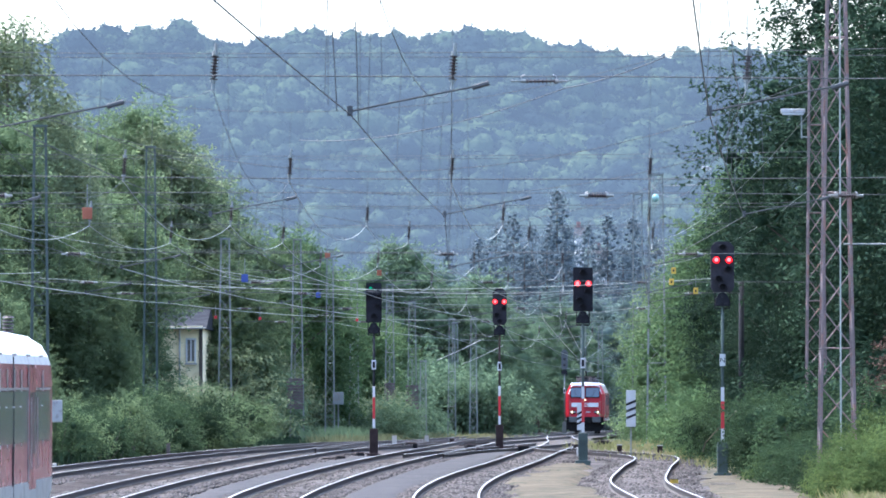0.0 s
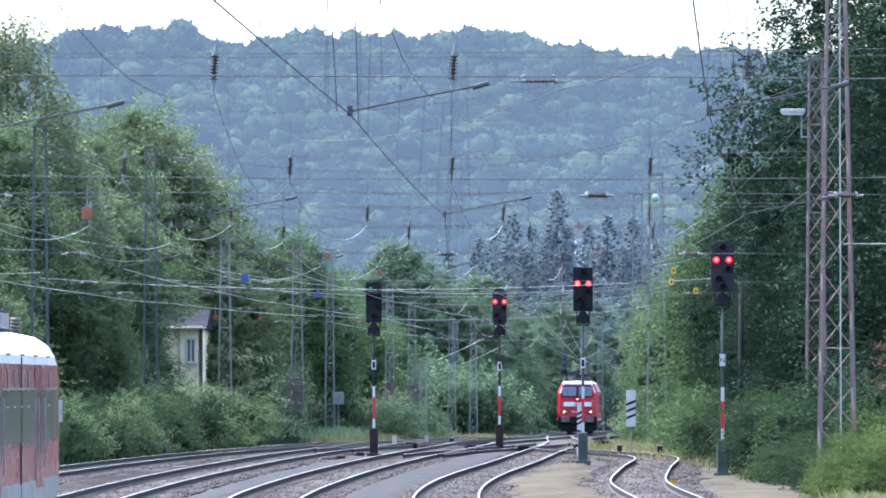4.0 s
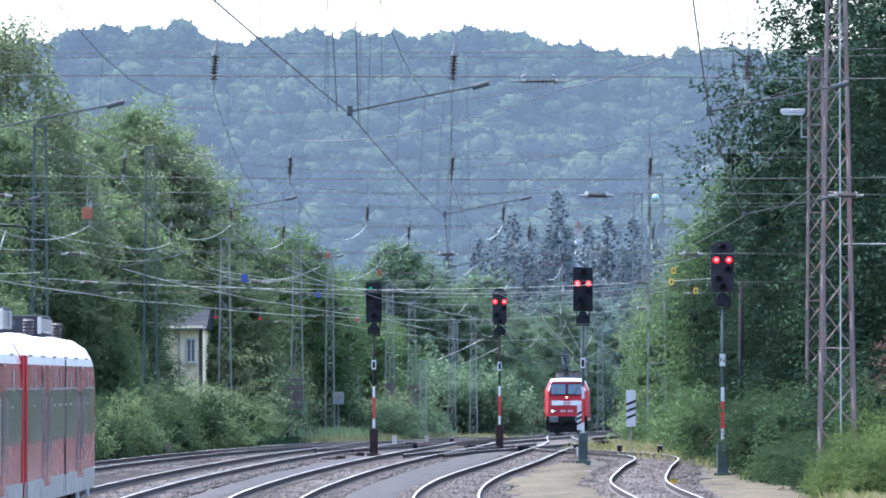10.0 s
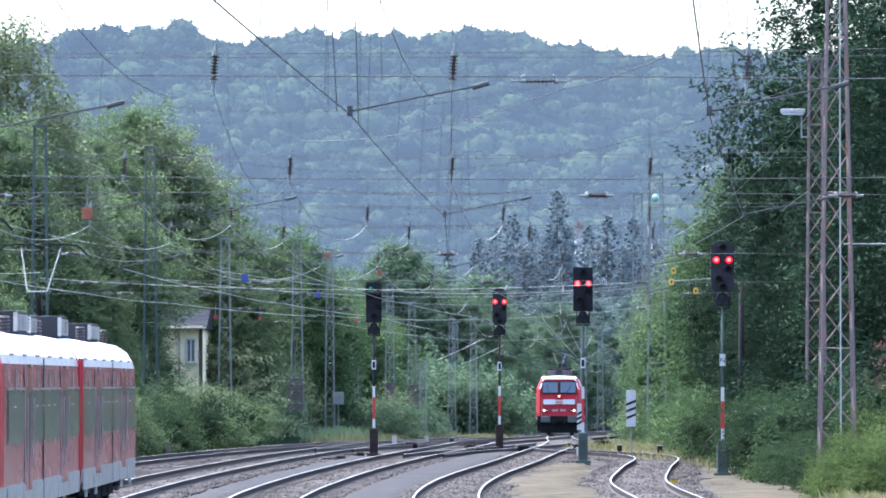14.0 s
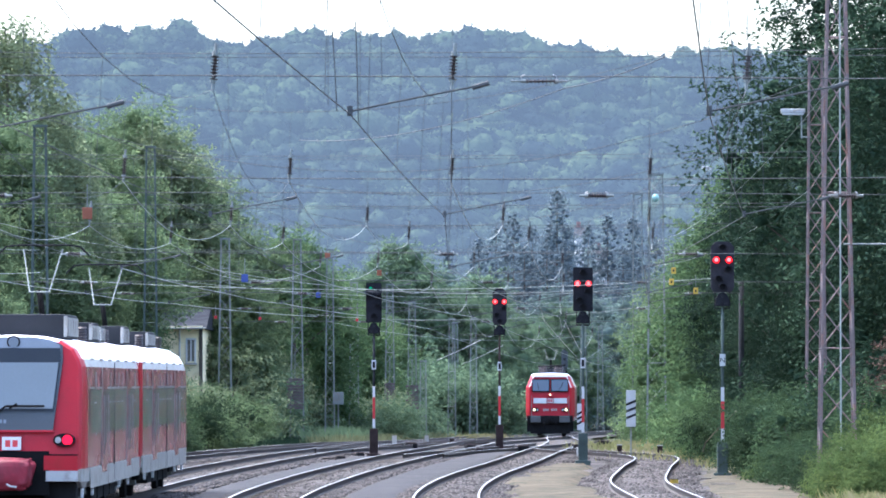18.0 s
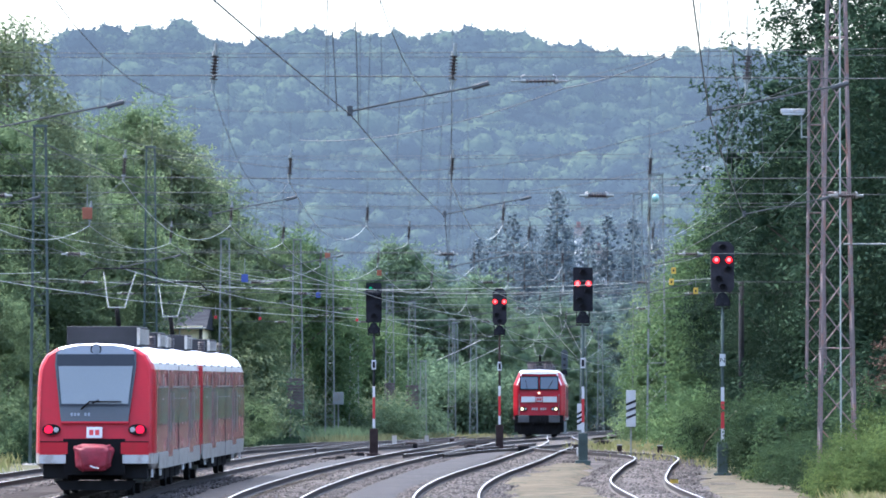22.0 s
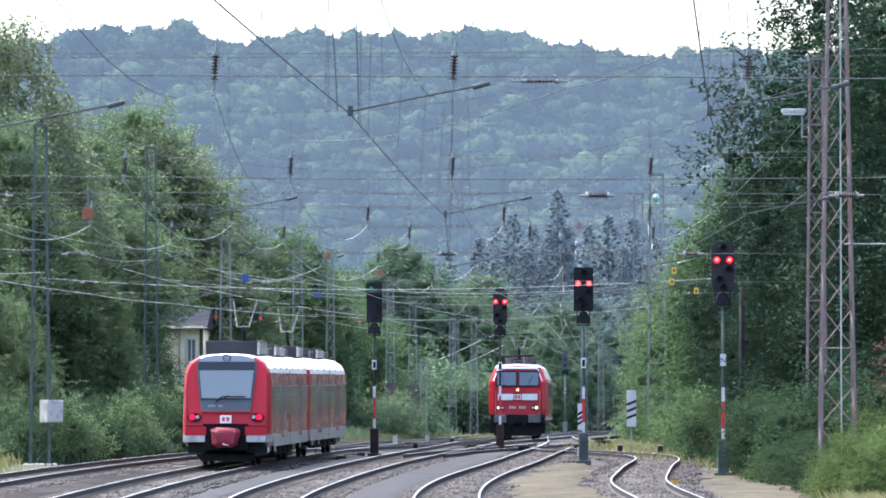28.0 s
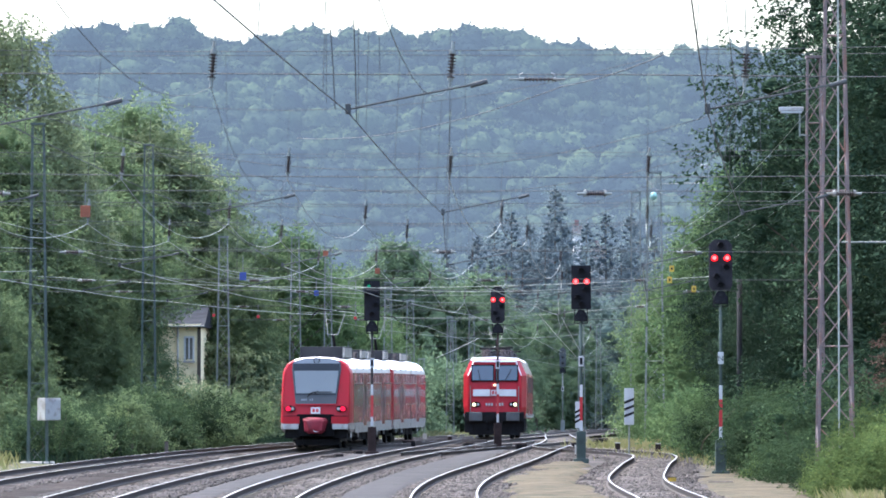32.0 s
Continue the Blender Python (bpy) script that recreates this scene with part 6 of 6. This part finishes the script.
def locomotive():
    """A boxy red electric locomotive, its cab at y = 0 facing the camera, 16 m long."""
    L = 15.8
    ob = thing("locomotive", "boxy red electric locomotive with white roof edges and lit headlamps", "locomotive")
    half = [(0.0, 0.98), (1.36, 0.98), (1.44, 1.15), (1.49, 1.5), (1.49, 3.0), (1.44, 3.12), (1.18, 3.72), (1.05, 3.84), (0.0, 3.90)]
    out = half + [(-x, z) for x, z in half[-2:0:-1]]
    lean = lambda z: 0.0 if z < 2.2 else (z - 2.2) * 0.20
    sec = [[(x * 0.83, lean(z), z if z < 3.6 else 3.6 + (z - 3.6) * 0.6) for x, z in out], [(x * 0.86, lean(z) + 0.05, z) for x, z in out], [(x, lean(z) + 0.45, z) for x, z in out], [(x, 1.6, z) for x, z in out], [(x, 1.75, z) for x, z in out], [(x, L - 0.9, z) for x, z in out], [(x * 0.83, L, z) for x, z in out]]
    n = len(out)

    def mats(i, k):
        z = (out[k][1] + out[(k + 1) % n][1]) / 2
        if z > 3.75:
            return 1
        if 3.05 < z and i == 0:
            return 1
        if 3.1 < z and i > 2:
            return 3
        # index 2 along the side: red paled for dust and painted reflection
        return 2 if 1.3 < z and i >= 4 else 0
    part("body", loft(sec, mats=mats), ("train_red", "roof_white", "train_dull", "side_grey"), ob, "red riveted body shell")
    fy = lambda z: lean(z)

    def panel(outline, t, y_in=0.08):
        bm = bmesh.new()
        a = [bm.verts.new((x, fy(z) - t, z)) for x, z in outline]
        b = [bm.verts.new((x, fy(z) + y_in, z)) for x, z in outline]
        bm.faces.new(a)
        bm.faces.new(b[::-1])
        m = len(outline)
        for i in range(m):
            bm.faces.new((a[i], b[i], b[(i + 1) % m], a[(i + 1) % m]))
        bmesh.ops.recalc_face_normals(bm, faces=bm.faces[:])
        return bm
    rect = lambda x0, x1, z0, z1: [(x0, z0), (x1, z0), (x1, z1), (x0, z1)]
    for s in (-1, 1):
        a, b = (0.08, 1.06) if s > 0 else (-1.06, -0.08)
        fr = part("windscreen_seal", panel(rect(a - 0.05, b + 0.05, 2.72, 3.52), 0.02), "blackout", ob, "black windscreen seal")
        part("windscreen", panel(rect(a, b, 2.78, 3.46), 0.03), "glass_loco", fr, "bluish cab window")
        part("wiper", rods([(((a + b) / 2 - 0.1, fy(2.8) - 0.06, 2.72), ((a + b) / 2 + 0.22 * s, fy(3.2) - 0.06, 3.3))], 0.014), "blackout", fr)
        part("white_stripe", panel(rect(*((0.22, 1.02) if s > 0 else (-1.02, -0.22)), 2.02, 2.34), 0.02), "white", ob, "white oblong stripe")
        hd = part("lamp_housing", panel([(s * 0.90 + 0.24 * math.cos(k * math.pi / 8), 1.63 + 0.13 * math.sin(k * math.pi / 8)) for k in range(16)], 0.03), "blackout", ob, "dark lamp housing")
        part("head_lamp", disc(s * 0.97, -0.03, 1.63, 0.085, 0.03), "lamp_white", hd, "lit warm headlamp")
        part("head_lamp", disc(s * 0.78, -0.03, 1.63, 0.055, 0.02), "train_grey", hd, "unlit clear lamp")
        bf = bmesh.new()
        rod(bf, (s * 0.88, -0.15, 1.06), (s * 0.88, -0.52, 1.06), 0.10, seg=12)
        head = boxes((s * 0.88 - 0.31, s * 0.88 + 0.31, -0.6, -0.52, 0.86, 1.26), bevel=0.035)
        part("buffer_head", head, "buffer", ob, "rounded grey buffer plate")
        part("buffer", bf, "train_dark", ob, "dark grey round buffer")
        part("step_frame", boxes((min(s * 1.05, s * 1.42), max(s * 1.05, s * 1.42), -0.05, 0.55, 0.30, 0.95), bevel=0.03), "underframe", ob, "black cab steps")
        part("handrail", rods([((s * 1.14, -0.03, 1.3), (s * 1.14, -0.03, 2.5))], 0.02), "steel", ob)
        for k in range(7):
            y0 = 2.6 + k * 1.6
            part("side_grille", boxes((min(s * 1.485, s * 1.505), max(s * 1.485, s * 1.505), y0, y0 + 1.2, 2.2, 2.95)), "train_dark", ob, "dusty ventilation grille")
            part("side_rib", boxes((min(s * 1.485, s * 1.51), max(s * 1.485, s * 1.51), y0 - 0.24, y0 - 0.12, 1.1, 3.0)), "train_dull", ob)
        part("sill_stripe", boxes((min(s * 1.46, s * 1.495), max(s * 1.46, s * 1.495), 0.7, L - 1, 1.02, 1.2)), "train_grey", ob, "pale sill stripe")
    part("roof_brow", panel(rect(-1.0, 1.0, 3.64, 3.73), 0.05), "roof_white", ob, "white roof edge over the cab windows")
    part("top_lamp_housing", panel(rect(-0.17, 0.17, 2.46, 2.66), 0.025), "train_red", ob)
    part("top_lamp", disc(0, -0.02 + fy(2.55), 2.55, 0.06, 0.04), "lamp_white", ob, "lit top headlamp")
    em = part("emblem", panel(rect(-0.17, 0.17, 2.05, 2.31), 0.025), "white", ob, "white emblem plate")
    part("emblem_shape", panel(rect(-0.13, -0.02, 2.1, 2.27), 0.032), "red_enamel", em)
    part("emblem_shape", panel(rect(0.02, 0.13, 2.1, 2.27), 0.032), "red_enamel", em)
    for k in range(7):
        if k != 3:
            part("number_bar", panel(rect(-0.42 + k * 0.125, -0.34 + k * 0.125, 1.57, 1.70), 0.012), "train_grey", ob, "pale bar")
    part("buffer_beam", boxes((-1.4, 1.4, -0.15, 0.4, 0.80, 1.28), bevel=0.03), "underframe", ob, "black buffer beam")
    part("coupling_hook", boxes((-0.09, 0.09, -0.5, -0.12, 0.92, 1.14), bevel=0.02), "underframe", ob)
    part("air_hose", tube([(-0.35, -0.15, 0.9), (-0.36, -0.32, 0.75), (-0.33, -0.3, 0.5), (-0.25, -0.2, 0.45)], 0.03), "blackout", ob)
    part("air_hose", tube([(0.35, -0.15, 0.9), (0.36, -0.32, 0.75), (0.33, -0.3, 0.5), (0.25, -0.2, 0.45)], 0.03), "blackout", ob)
    part("rail_guard", prism([(-1.2, 0.18), (1.2, 0.18), (1.32, 0.8), (-1.32, 0.8)], -0.02, 0.3), "underframe", ob, "black rail guard plate")
    for yy in (3.2, 12.6):
        bogie(ob, yy, 3.2)
    part("transformer_box", boxes((-1.25, 1.25, 6.0, 10.0, 0.35, 0.98), bevel=0.04), "underframe", ob)
    for k in range(6):
        for s in (-1, 1):
            ins = bmesh.new()
            yy = 1.5 + k * 0.95
            for q in range(5):
                rod(ins, (s * (0.35 + 0.14 * (k % 3)), yy, 3.86 + q * 0.085), (s * (0.35 + 0.14 * (k % 3)), yy, 3.92 + q * 0.085), 0.12, 0.09, 8)
            part("roof_insulator", ins, "porcelain", ob, "brown ribbed roof insulator")
    part("roof_conductor", rods([((-0.7, 1.6, 4.28), (0.7, 1.6, 4.28)), ((-0.5, 1.5, 4.26), (-0.5, 6.4, 4.26)), ((0.5, 1.5, 4.26), (0.5, 6.4, 4.26)), ((-0.8, 2.5, 4.3), (0.8, 2.5, 4.36))], 0.045), "underframe", ob, "dark roof conductor bars")
    part("roof_box", boxes((-0.8, 0.8, 6.8, 10.5, 3.85, 4.15), bevel=0.04), "train_dark", ob)
    pantograph(ob, 3.4, 4.2, 5.46)
    part("folded_pantograph", rods([((-0.5, 11.6, 4.2), (0.5, 11.6, 4.2)), ((0, 11.8, 4.15), (0, 13.6, 4.3)), ((-0.9, 13.6, 4.3), (0.9, 13.6, 4.3))], 0.04), "underframe", ob)
    return ob


rail_rear = railcar(True)
rail_ahead = railcar(False)
loco = locomotive()

# time and distance along the line of the regional train's cab end and of the locomotive's front
RAIL_Y = spline([(0, 59.5), (3, 60.5), (6, 62.9), (9, 68.3), (13, 79.6), (17, 97.5), (19, 107.3), (21, 118.9), (23, 130.9), (28, 169.9), (32, 208.0)])
LOCO_Y = spline([(0, 407), (6, 384), (13, 352), (19, 322.5), (23, 302.5), (28, 277), (32, 254)])


def on_track(path, y0, y1, swing=0.0):
    """A pose at y0 on a track, its length lying along the chord to y1, swung by some degrees."""
    a, b = place(path, y0), place(path, y1)
    d = b - a
    return pose(a.x, a.y, a.z, math.degrees(math.atan2(d.z, math.hypot(d.x, d.y))), 0, math.degrees(math.atan2(-d.x, d.y)) + swing)


def motions():
    times = [i * 1.0 for i in range(33)]
    walk(rail_rear, [(t, on_track(T2, RAIL_Y(t), RAIL_Y(t) + 17.75)) for t in times])
    walk(rail_ahead, [(t, on_track(T2, RAIL_Y(t) + 18.05, RAIL_Y(t) + 35.8)) for t in times])
    walk(loco, [(t, on_track(T3, LOCO_Y(t), LOCO_Y(t) + 15.8, 0.9)) for t in times])


motions()
